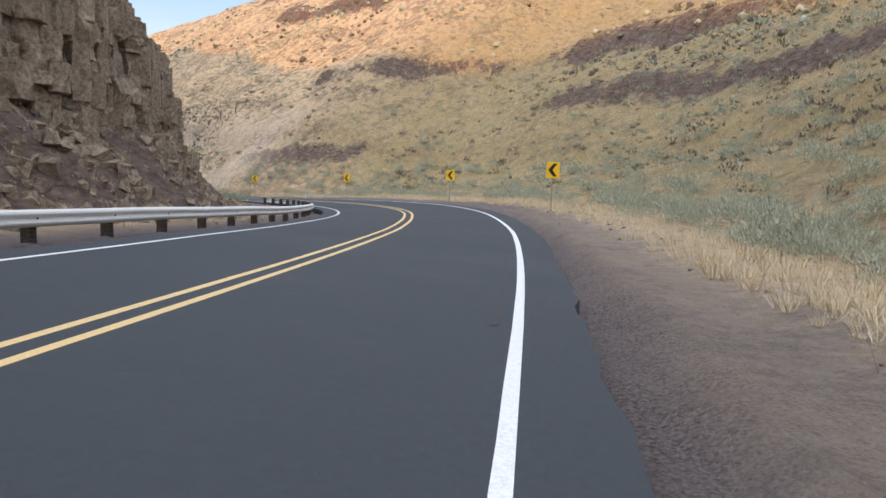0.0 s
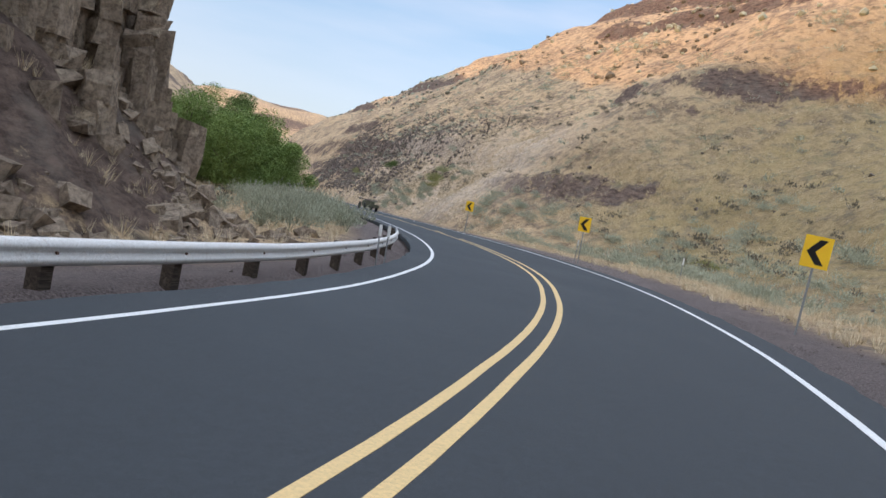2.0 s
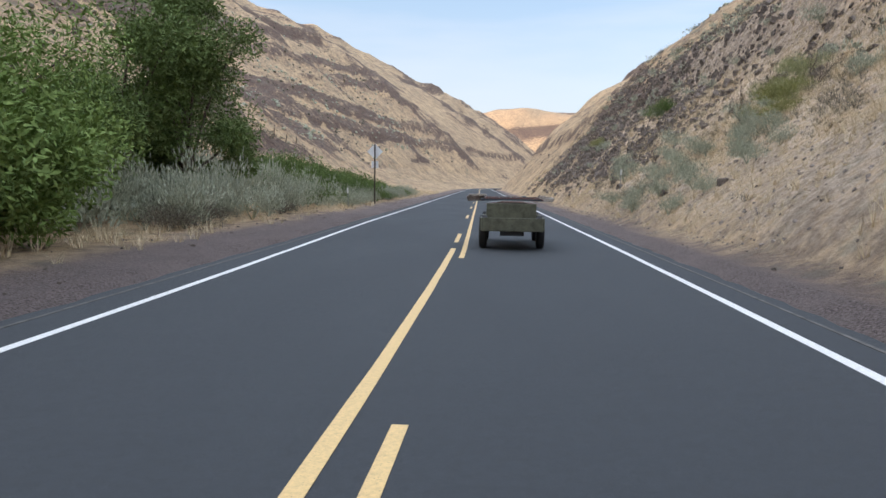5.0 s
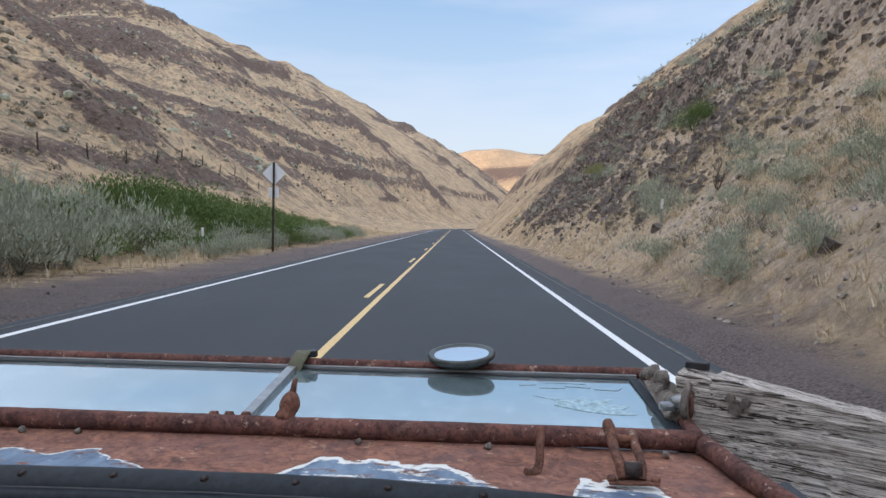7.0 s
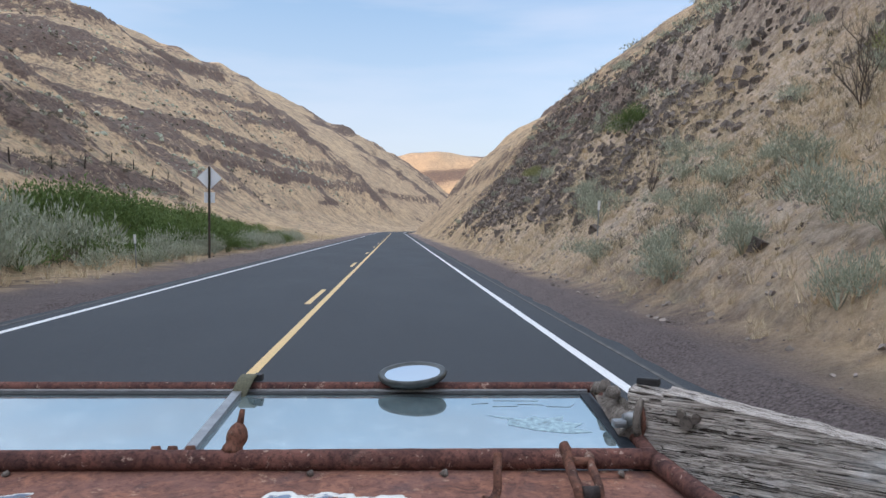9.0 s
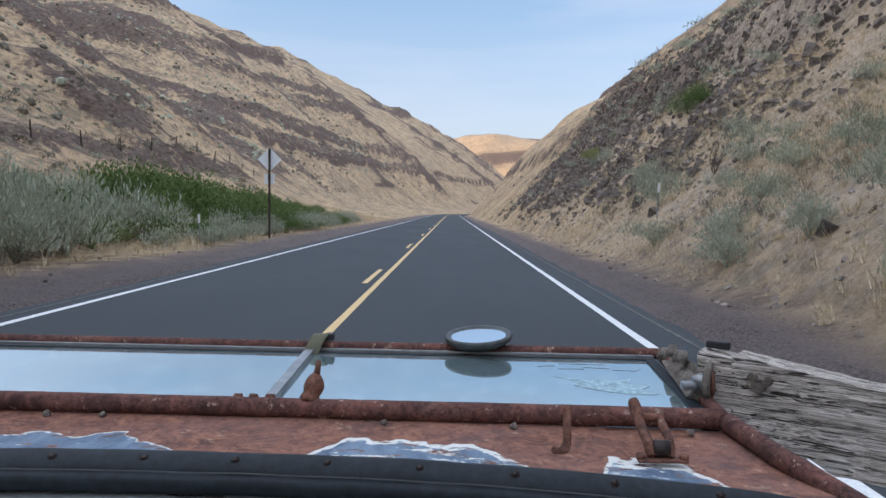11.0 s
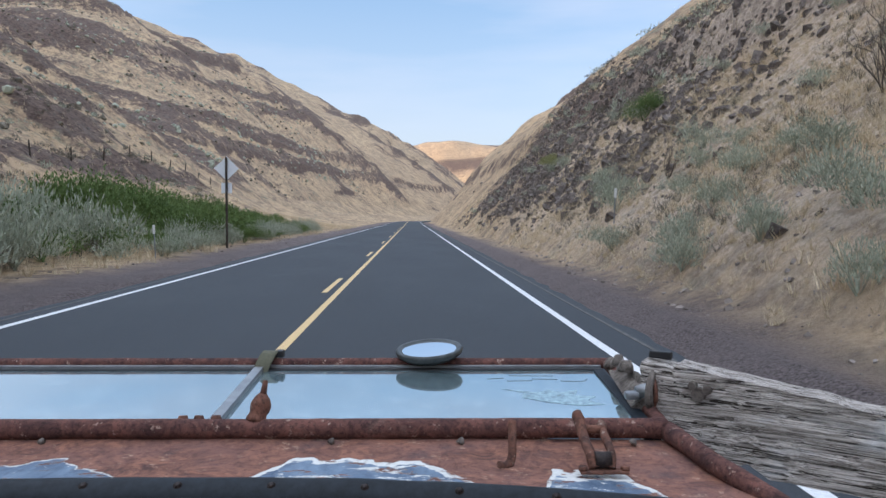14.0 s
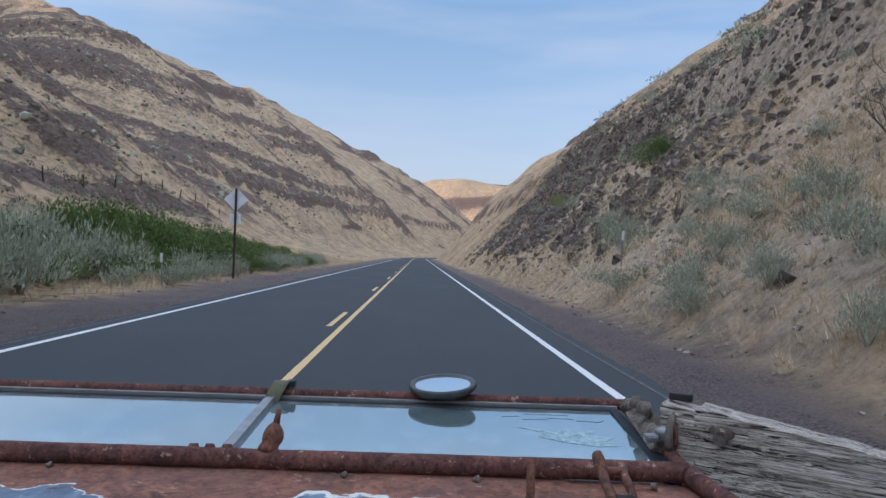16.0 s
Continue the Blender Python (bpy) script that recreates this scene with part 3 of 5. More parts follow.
    z = z + 1.3 * bed
    rock = np.maximum(rock, bed * (0.45 + 0.7 * n_mid))
    rock = np.maximum(rock, bluff * ease(g, 7.5, 10.5) * (1 - ease(g, 22, 26)) * 1.0 * (d < 0))
    z = z + ease(off, 1, 12) * ((n_mid - 0.5) * np.minimum(3.2, 0.12 * off + 0.3)) + ease(off, 0.3, 3) * (n_small - 0.5) * (0.40 + 1.5 * rock)
    z = z + ease(off, 12, 60) * (field(s, d * 0.25, 26, 3) - 0.5) * np.minimum(off * 0.12, 9)
    # the canyon opens; a broad plateau closes the distance
    reach = np.maximum(np.hypot(x, y) - 620, 0)
    z = z * (1 - ease(reach, 0, 350))
    far = ease(y, 1250, 1750) * 165 + 25 * ease(y, 1000, 1300) * (field(x, y, 300, 3) - 0.2)
    far = far + 85 * ease(y, 1050, 1400) * (1 - ease(y, 1700, 1900)) * (field(x, y, 260, 4) - 0.5)
    z = z + far * (0.9 + 0.18 * field(x, y, 500, 3)) - 8 * ease(reach, 0, 300) * (1 - ease(y, 900, 1400))
    shoulder = (1 - ease(abs(d) - 1.3 * straight * (d < 0) + 1.4 * (n_mid - 0.5), 5.0 + 0.9 * (1 - straight), 5.6 + 1.4 * n_small + 1.3 * (1 - straight)))
    flat = 1 - ease(abs(d), 5.6, 7.2)
    z = z * (1 - flat) + flat * (-0.05 - 0.10 * ease(abs(d), 4.6, 6.5) + 0.05 * (n_small - 0.5))
    z = z + bank(s) * np.clip(d, -9, 9)
    z = np.where(abs(d) < 4.75, bank(s) * d - 0.30, z)
    return z.reshape(shape), np.clip(rock, 0, 1).reshape(shape), shoulder.reshape(shape)


def spaced(core_low, core_high, step, low, high, grow):
    core = list(np.arange(core_low, core_high, step))
    up, down, w = [core[-1] + step], [core_low - step], step
    while up[-1] < high:
        w *= grow
        up.append(up[-1] + w)
    w = step
    while down[-1] > low:
        w *= grow
        down.append(down[-1] - w)
    return np.array(down[::-1] + core + up)


gx = spaced(-50, 46, 0.62, -2500, 2500, 1.031)
gy = spaced(-100, 108, 0.72, -2200, 3600, 1.020)
GX, GY = np.meshgrid(gx, gy)
GZ, G_ROCK, G_SHOULDER = land(GX, GY)
G_S, G_D = road_coords(GX.ravel(), GY.ravel())
G_BARE = ease(G_D, 5.8, 7.5) * (1 - ease(G_D, 16, 24)) * ease(G_S, 95, 108) * (1 - ease(G_S, 140, 160))
G_BARE = np.maximum(G_BARE, 0.75 * ease(G_D, 4.5, 5.2) * (1 - ease(G_D, 8, 10)) * (1 - ease(G_S, 25, 45)))
G_OLIVE = ease(G_D, 9, 16) * (1 - ease(G_S, 82, 104))
nx, ny = len(gx), len(gy)
corner = (np.arange(ny - 1)[:, None] * nx + np.arange(nx - 1)[None, :]).ravel()
faces = np.stack([corner, corner + 1, corner + nx + 1, corner + nx], 1)
ground = new("ground", mesh_of("ground", np.stack([GX, GY, GZ], 2).reshape(-1, 3), faces, GROUND, True,
                               {"rock": G_ROCK.ravel(), "shoulder": G_SHOULDER.ravel(), "bare": G_BARE.ravel(), "olive": G_OLIVE.ravel()}))
tagged(ground, "dry grassy canyon hillsides with gravel beside the road", "ground", kind="structure")


def height_at(x, y):
    """Height of the ground mesh, read from its grid."""
    x, y = np.asarray(x, float), np.asarray(y, float)
    i = np.clip(np.searchsorted(gx, x) - 1, 0, nx - 2)
    j = np.clip(np.searchsorted(gy, y) - 1, 0, ny - 2)
    u, v = (x - gx[i]) / (gx[i + 1] - gx[i]), (y - gy[j]) / (gy[j + 1] - gy[j])
    return (GZ[j, i] * (1 - u) + GZ[j, i + 1] * u) * (1 - v) + (GZ[j + 1, i] * (1 - u) + GZ[j + 1, i + 1] * u) * v


def ribbon(name, s0, s1, d0, d1, top, thick, material, step=1.0, ragged=0.0, line=None):
    """A flat strip along the road between two offsets."""
    s = np.arange(s0, s1 + step * 0.5, step)
    rows = []
    for k, at in enumerate(s):
        d0, d1 = line(at) if line else (d0, d1)
        j = ragged * random.uniform(-1, 1)
        a, b = on_road(at, d0 - j), on_road(at, d1 + ragged * random.uniform(-1, 1))
        rows.append([(a.x, a.y, a.z + top - thick), (a.x, a.y, a.z + top), (b.x, b.y, b.z + top), (b.x, b.y, b.z + top - thick)])
    v = np.array(rows).reshape(-1, 3)
    q = []
    for k in range(len(s) - 1):
        for c in range(3):
            q.append((4 * k + c, 4 * k + c + 1, 4 * k + c + 5, 4 * k + c + 4))
    return mesh_of(name, v, q, material)


road = tagged(new("road", ribbon("road", -240, 880, -4.2, 4.05, 0.0, 0.2, ASPHALT, 0.5, 0.05)),
              "dark asphalt two-lane canyon road", "road", kind="structure")


def stripe(name, s0, s1, d, width, material, label, shift=0.0, start=45, end=100):
    """A painted line; shift moves it sideways by so much between two places, as a rule where the bend runs out."""
    def line(at):
        m = d + shift * float(ease(at, start, end))
        return m - width / 2, m + width / 2
    ob = new(name, ribbon(name, s0, s1, 0, 0, 0.005, 0.004, material, min(1.0, (s1 - s0) / 2), 0.004, line))
    ob.parent = road
    ob["label"] = label


stripe("edge_line", -240, 700, 3.38, 0.11, WHITE_LINE, "worn white edge line")
stripe("edge_line", -240, 700, -3.38, 0.11, WHITE_LINE, "worn white edge line", -0.30, 94, 118)
stripe("centre_line", -240, 106, -0.18, 0.11, YELLOW_LINE, "solid yellow centre line", -0.04)
stripe("centre_line", -240, 76, 0.15, 0.11, YELLOW_LINE, "solid yellow centre line")
stripe("centre_line", 104, 700, -0.06, 0.10, YELLOW_LINE, "solid yellow centre line", 0.08)
for k in range(2):
    stripe("dashed_line", 79.5 + 12.2 * k, 82.6 + 12.2 * k, 0.12, 0.10, YELLOW_LINE, "short yellow centre dash")
for k in range(31):
    stripe("dashed_line", 107.6 + 12.2 * k, 110.7 + 12.2 * k, -0.22, 0.10, YELLOW_LINE, "short yellow centre dash")
for edge in (-4.0, 3.86):
    stripe("pavement_seam", 66, 300, edge, 0.05, SEAM, "dusty pale seam along the pavement edge")
skid_s, skid_d = road_coords(np.array([-36.9, -31.1]), np.array([-88.5, -83.9]))
stripe("tyre_mark", float(skid_s[0]), float(skid_s[1]), float(skid_d.mean()), 0.08, SKID, "dark tyre mark on the asphalt")

# ---------------------------------------------------------------- the old open truck
truck = thing("old_truck", TRUCK, "rusty old open truck with its windshield folded flat on the bonnet", "truck")


def hull(points, depth):
    """A plate cut to an outline, with a thickness along depth."""
    bm = bmesh.new()
    a = [bm.verts.new(p) for p in points]
    b = [bm.verts.new(Vector(p) + Vector(depth)) for p in points]
    bm.faces.new(a)
    bm.faces.new(list(reversed(b)))
    for k in range(len(a)):
        bm.faces.new((a[k], b[k], b[(k + 1) % len(a)], a[(k + 1) % len(a)]))
    bmesh.ops.recalc_face_normals(bm, faces=bm.faces[:])
    return bm


def along(a, b, count):
    return [Vector(a).lerp(Vector(b), k / (count - 1)) for k in range(count)]


def lumpy(bm, amount, size=14.0):
    for v in bm.verts:
        n = noise.noise_vector(v.co * size)
        v.co += n * amount
    return bm


REAR_R, FRONT_R = 0.0142, 0.0105
FRONT_Y, FRONT_Z = 0.345, 0.022


def bow(x):
    """How far the rear edge of the rusty sheet lies behind the tube."""
    return -0.163 - 0.085 * (abs(x) / 0.7) ** 2.4


# windshield frame
part("rear_tube", lumpy(tube(bmesh.new(), along((-0.66, 0, 0), (0.656, 0, 0), 60), REAR_R, 20), 0.0012, 30), TUBE_RUST, truck, "thick rusty lower windshield tube")
part("front_tube", lumpy(tube(bmesh.new(), along((-0.655, FRONT_Y, FRONT_Z), (0.655, FRONT_Y, FRONT_Z), 50), FRONT_R, 16), 0.0008, 30), TUBE_RUST, truck, "thin rusty upper windshield tube")
for side in (-1, 1):
    part("side_tube", lumpy(tube(bmesh.new(), along((side * 0.662, 0.012, -0.006), (side * 0.655, FRONT_Y, FRONT_Z), 16), 0.0105, 14), 0.001, 30), TUBE_RUST, truck)
    part("elbow_tube", lumpy(tube(bmesh.new(), along((side * 0.657, -0.004, -0.003), (side * 0.680, -0.13, -0.010), 6) + along((side * 0.6835, -0.142, -0.011), (side * 0.74, -0.275, -0.034), 7), 0.0138, 16), 0.001, 30), TUBE_RUST if side > 0 else BLACK, truck)
    part("collar", bar([(side * 0.636, 0, 0), (side * 0.654, 0, 0)], 0.0152, 18), TUBE_RUST, truck)

# glass, its channel and the bar between the panes
for x0, x1 in ((-0.632, -0.008), (0.008, 0.632)):
    bm = box(bmesh.new(), ((x0 + x1) / 2, 0.158, -0.012), (x1 - x0, 0.312, 0.006))
    for v in bm.verts:
        v.co.z += (v.co.y - 0.0) * 0.075
    part("windshield_pane", bm, GLASS, truck, "flat dusty glass pane mirroring the sky")
part("centre_bar", hull([(-0.008, 0.004, 0.0), (0.008, 0.004, 0.0), (0.008, 0.316, 0.0235), (-0.008, 0.316, 0.0235)], (0, 0, -0.012)), STEEL, truck, "grey metal bar between the panes")
bm = box(bmesh.new(), (0, 0.3315, 0.0185), (1.28, 0.012, 0.006), bevel=0.001)
part("glass_channel", bm, STEEL, truck, "bright worn metal edge of the glass")
bm = box(bmesh.new(), (0, 0.3195, 0.0145), (1.28, 0.012, 0.006), bevel=0.001)
part("rubber_seal", bm, BLACK, truck, "black rubber glass seal")
for side in (-1, 1):
    part("side_channel", hull([(side * 0.628, 0.0, -0.006), (side * 0.622, 0.31, 0.0175), (side * 0.638, 0.31, 0.0175), (side * 0.65, 0.0, -0.006)], (0, 0, -0.014)), RUBBER, truck, "dark side strip of the windshield")

# rusty sheet below the windshield, with its rubber edge
def paint_edge(x):
    """How far the leftover paint reaches up the sheet, from 0 to 1, and how much of it is bare primer."""
    wave = 0.13 * noise.noise(Vector((x * 21, 3, 0))) + 0.07 * noise.noise(Vector((x * 60, 8, 0)))
    for low, high, tall, pale in ((-0.72, -0.372, 0.52, 0.03), (-0.382, -0.03, 0.46, 0.02), (0.085, 0.395, 0.50, 0.13), (0.45, 0.60, 0.44, 0.16)):
        if low < x < high:
            f = (x - low) / (high - low)
            fall = min(1.0, f * 6, (1 - f) * 3.5)
            return tall * fall + wave * fall - 0.1 * (1 - fall), pale
    return -0.4, 0.0


rows, paint, white = [], [], []
cols = np.linspace(-0.70, 0.70, 281)
for v in np.linspace(0, 1, 25):
    row = []
    for x in cols:
        y = -0.004 + (bow(x) + 0.004) * v
        sag = -0.012 - 0.004 * math.sin(v * 3.14) + 0.0012 * noise.noise(Vector((x * 9, v * 2, 0)))
        row.append((x, y, sag - 0.006 * (abs(x) / 0.7) ** 3))
        up = 1 - v
        top, pale = paint_edge(x)
        paint.append(min(1.0, max(0.0, 0.5 + 1.7 * (top - up))))
        white.append(pale)
    rows.append(row)
sheet_part = part("rusty_sheet", sheet(rows), PANEL, truck, "rusted sheet with flaking blue paint and white primer")
sheet_part.data.attributes.new("paint", "FLOAT", "POINT").data.foreach_set("value", np.array(paint, np.float32))
sheet_part.data.attributes.new("white", "FLOAT", "POINT").data.foreach_set("value", np.array(white, np.float32))
rows = []
for dy, z in ((0.006, -0.016), (0.0, -0.009), (-0.008, -0.008), (-0.022, -0.015), (-0.0290, -0.0225), (-0.0298, -0.0280), (-0.0308, -0.0280), (-0.0320, -0.0240), (-0.038, -0.031), (-0.040, -0.038), (-0.038, -0.046), (-0.030, -0.050)):
    rows.append([(x, bow(x) + dy * (1 - 0.15 * abs(x)) + 0.0012 * noise.noise(Vector((x * 16, z * 40, 3))), z - 0.008 * (abs(x) / 0.72) ** 3 + 0.0015 * noise.noise(Vector((x * 11, dy * 50, 7)))) for x in np.linspace(-0.715, 0.715, 110)])
strip = part("rubber_strip", sheet(rows), RUBBER, truck, "black rubber sealing strip with rivets")
# black bar laid in the groove to stand in for its shade
part("lip_shade_line", bar([(x, bow(x) - 0.0308 * (1 - 0.15 * abs(x)), -0.0245 - 0.008 * (abs(x) / 0.72) ** 3 + 0.001 * noise.noise(Vector((x * 14, 1, 4)))) for x in np.linspace(-0.71, 0.71, 90)], 0.0016, 6), BLACK, strip, "thin black bar standing in for shade in the groove above the strip's lip")
for k in range(-7, 7):
    x = 0.025 + 0.1095 * k if -6 < k < 6 else 0.025 + 0.1095 * k - 0.035 * (1 if k > 0 else -1)
    if abs(x) > 0.70:
        continue
    c = Vector((x, bow(x) - 0.0165, -0.0128 - 0.008 * (abs(x) / 0.72) ** 3))
    up = Vector((0, -0.45, 0.89))
    bm = bar([c - up * 0.003, c + up * 0.0006, c + up * 0.0013, c + up * 0.0004], [0.0054, 0.0054, 0.0044, 0.0022], 14)
    part("rivet", bm, RIVET if k != -4 else STEEL, truck)

# grey cowl in two halves, its hinge and the lid behind
for a, b, lift in ((-0.56, 0.010, 0.0), (0.014, 0.56, 0.003)):
    rows = []
    for v in np.linspace(0, 1, 12):
        row = []
        for u in np.linspace(0, 1, 40):
            x = a + (b - a) * u
            half = 0.475 + 0.085 * v
            x = x * half / 0.56
            row.append((x + (0.006 - 0.006 * v if abs(x) < 0.05 else 0), -0.165 - 0.162 * v - 0.012 * (x / 0.5) ** 2,
                        -0.052 - 0.012 * v + lift - 0.034 * (abs(x) / 0.55) ** 3.2 + 0.0012 * noise.noise(Vector((x * 7, v * 2, 2)))))
        rows.append(row)
    part("cowl_panel", sheet(rows, 0.003), COWL, truck, "scuffed grey cowl panel")
for k in range(9):
    x0 = -0.235 + 0.058 * k
    r = 0.0085 if k % 2 else 0.0092
    part("hinge_knuckle", lumpy(bar(along((x0, -0.338, -0.073 + 0.002), (x0 + 0.0555, -0.338, -0.071), 5), r, 12), 0.0006, 60), TUBE_RUST if k % 3 else IRON_RUST, truck)
part("hinge_pin", bar([(-0.25, -0.338, -0.0715), (0.30, -0.338, -0.0715)], 0.005, 10), IRON_RUST, truck)
rows = []
for v in np.linspace(0, 1, 14):
    rows.append([(x, -0.352 - 0.010 * (x / 0.5) ** 2 - 0.16 * v, -0.078 - 0.005 * v - 0.05 * (abs(x) / 0.62) ** 3 + 0.002 * noise.noise(Vector((x * 5, v * 2, 9)))) for x in np.linspace(-0.62, 0.62, 44)])
part("rear_lid", sheet(rows, 0.003), LID_RUST, truck, "faded rusty lid behind the cowl")

# mirror on its stem
mirror_m = Matrix.Translation((0.3155, 0.352, 0.044)) @ pose(0, 0, 0, 6.0, -3.5, 0)
bm = bmesh.new()
for r0, z0, r1, z1 in ((0.020, -0.016, 0.050, -0.012), (0.050, -0.012, 0.0625, -0.003), (0.0625, -0.003, 0.0645, 0.002), (0.0645, 0.002, 0.0625, 0.007), (0.0625, 0.007, 0.0575, 0.007), (0.0575, 0.007, 0.0515, 0.0035)):
    for k in range(40):
        a0, a1 = math.tau * k / 40, math.tau * (k + 1) / 40
        q = [(r0, z0, a0), (r0, z0, a1), (r1, z1, a1), (r1, z1, a0)]
        bm.faces.new([bm.verts.new((r * math.cos(a), r * math.sin(a), z)) for r, z, a in q]).smooth = True
bmesh.ops.remove_doubles(bm, verts=bm.verts[:], dist=0.0001)
bmesh.ops.transform(bm, matrix=mirror_m, verts=bm.verts[:])
mirror = part("round_mirror", bm, RIM, truck, "round dark-rimmed mirror lying face up")
bm = bmesh.new()
bmesh.ops.create_circle(bm, cap_ends=True, radius=0.052, segments=40, matrix=mirror_m @ Matrix.Translation((0, 0, 0.0038)))
part("mirror_glass", bm, MIRROR, mirror, "bright mirror glass")
part("mirror_stem", bar([(0.314, 0.345, 0.020), (0.315, 0.349, 0.038)], [0.012, 0.009], 12), IRON_RUST, mirror)

# worn decal on the glass: a pale spread shape under a faint outlined mark
def on_glass(x, y):
    return Vector((x, y, -0.0087 + y * 0.075))


decal = part("decal", hull([on_glass(x, y) for x, y in ((0.44, 0.205), (0.475, 0.185), (0.47, 0.16), (0.51, 0.135), (0.56, 0.12), (0.60, 0.125), (0.575, 0.145), (0.595, 0.165), (0.56, 0.17), (0.57, 0.20), (0.535, 0.185), (0.52, 0.20), (0.50, 0.185))], (0, 0, 0.0002)), DECAL, truck, "worn pale decal on the glass")
for x0, y0, x1, y1 in ((0.42, 0.262, 0.45, 0.268), (0.455, 0.25, 0.50, 0.252), (0.50, 0.262, 0.545, 0.258), (0.55, 0.25, 0.59, 0.246), (0.46, 0.282, 0.54, 0.280), (0.59, 0.246, 0.60, 0.262)):
    part("ink_line", bar([on_glass(x0, y0), on_glass(x1, y1)], 0.0005, 5), INK, decal)

# canvas strap over the front tube
prof = [(0.306, 0.013), (0.312, 0.028), (0.326, 0.043), (0.345, 0.047), (0.358, 0.040), (0.364, 0.026), (0.360, 0.008)]
rows = [[(x + 0.012 * (z - 0.01) / 0.03, y, z + 0.0008 * math.sin(k)) for k, (y, z) in enumerate(prof)] for x in (-0.014, -0.004, 0.006, 0.014)]
part("strap", sheet(rows, 0.003), CANVAS, truck, "olive canvas strap round the upper tube")
part("strap_buckle", lumpy(box(bmesh.new(), (0.030, 0.350, 0.040), (0.016, 0.020, 0.012), bevel=0.002), 0.002, 60), BLACK, truck)

# wiper pivot and studs on the lower tube
bm = lumpy(tube(bmesh.new(), along((0.070, 0.006, 0.008), (0.078, 0.020, 0.045), 8), [0.015, 0.014, 0.012, 0.0145, 0.0155, 0.014, 0.011, 0.006], 14), 0.0016, 50)
pivot = part("wiper_pivot", bm, IRON_RUST, truck, "lumpy rusted wiper pivot")
part("pivot_pin", bar([(0.077, 0.018, 0.040), (0.080, 0.024, 0.064)], [0.0055, 0.0035], 8), IRON_RUST, pivot)
for x in (-0.035, -0.012, 0.012):
    part("stud", lumpy(bar([(x, 0.008, 0.008), (x, 0.010, 0.0165)], [0.009, 0.006], 10), 0.0008, 60), IRON_RUST, truck)


def curve(points, count=20):
    """A smooth run of points through the given ones."""
    p = [Vector(q) for q in points]
    p = [p[0] * 2 - p[1]] + p + [p[-1] * 2 - p[-2]]
    out = []
    for i in range(1, len(p) - 2):
        for k in range(count):
            t = k / count
            out.append(0.5 * ((2 * p[i]) + (p[i + 1] - p[i - 1]) * t + (2 * p[i - 1] - 5 * p[i] + 4 * p[i + 1] - p[i + 2]) * t * t + (3 * p[i] - p[i - 1] - 3 * p[i + 1] + p[i + 2]) * t**3))
    return out + [p[-2]]


hook = curve([(-0.366, -0.100, -0.010), (-0.384, -0.101, -0.019), (-0.404, -0.103, -0.012), (-0.412, -0.100, 0.006), (-0.404, -0.092, 0.026), (-0.388, -0.082, 0.044), (-0.376, -0.074, 0.056)], 8)
part("hook", lumpy(bar(hook, [0.0056] * (len(hook) - 8) + [0.0056 - 0.0003 * k for k in range(8)], 10), 0.0004, 90), IRON_RUST, truck, "bent rusty iron hook")
hook = curve([(0.406, -0.112, -0.014), (0.417, -0.108, -0.016), (0.424, -0.100, -0.008), (0.426, -0.088, 0.012), (0.427, -0.075, 0.032)], 8)
part("hook", lumpy(bar(hook, 0.0056, 10), 0.0004, 90), IRON_RUST, truck, "upright rusty iron hook")


def bracket(x):
    """A pair of links that clamp the tube to the sheet."""
    base = part("bracket", lumpy(box(bmesh.new(), (x, -0.143, -0.011), (0.060, 0.014, 0.004), bevel=0.002), 0.0008, 70), IRON_RUST, truck, "rusty clamp with two links over the tube")
    for dx, top, r in ((-0.0145, 0.038, 0.0068), (0.0135, 0.024, 0.0055)):
        pts = curve([(x + dx * 0.75, -0.140, -0.008), (x + dx * 0.95, -0.128, 0.006), (x + dx, -0.09, 0.016), (x + dx * 1.15, -0.058, top)], 6)
        part("link", lumpy(bar(pts, [r] * (len(pts) - 4) + [r, r * 1.1, r * 1.25, r], 8), 0.001, 70), IRON_RUST, base)
    part("cross_pin", bar([(x - 0.020, -0.074, 0.022), (x + 0.018, -0.074, 0.020)], 0.0055, 10), IRON_RUST, base)
    part("roller", bar([(x - 0.010, -0.134, 0.0), (x + 0.010, -0.134, 0.0)], 0.0105, 12), RIVET, base)
    for dx in (-0.026, 0.026):
        part("bolt", bar([(x + dx, -0.143, -0.010), (x + dx, -0.143, -0.004)], 0.0055, 6), IRON_RUST, base)


bracket(0.533)
bracket(-0.575)


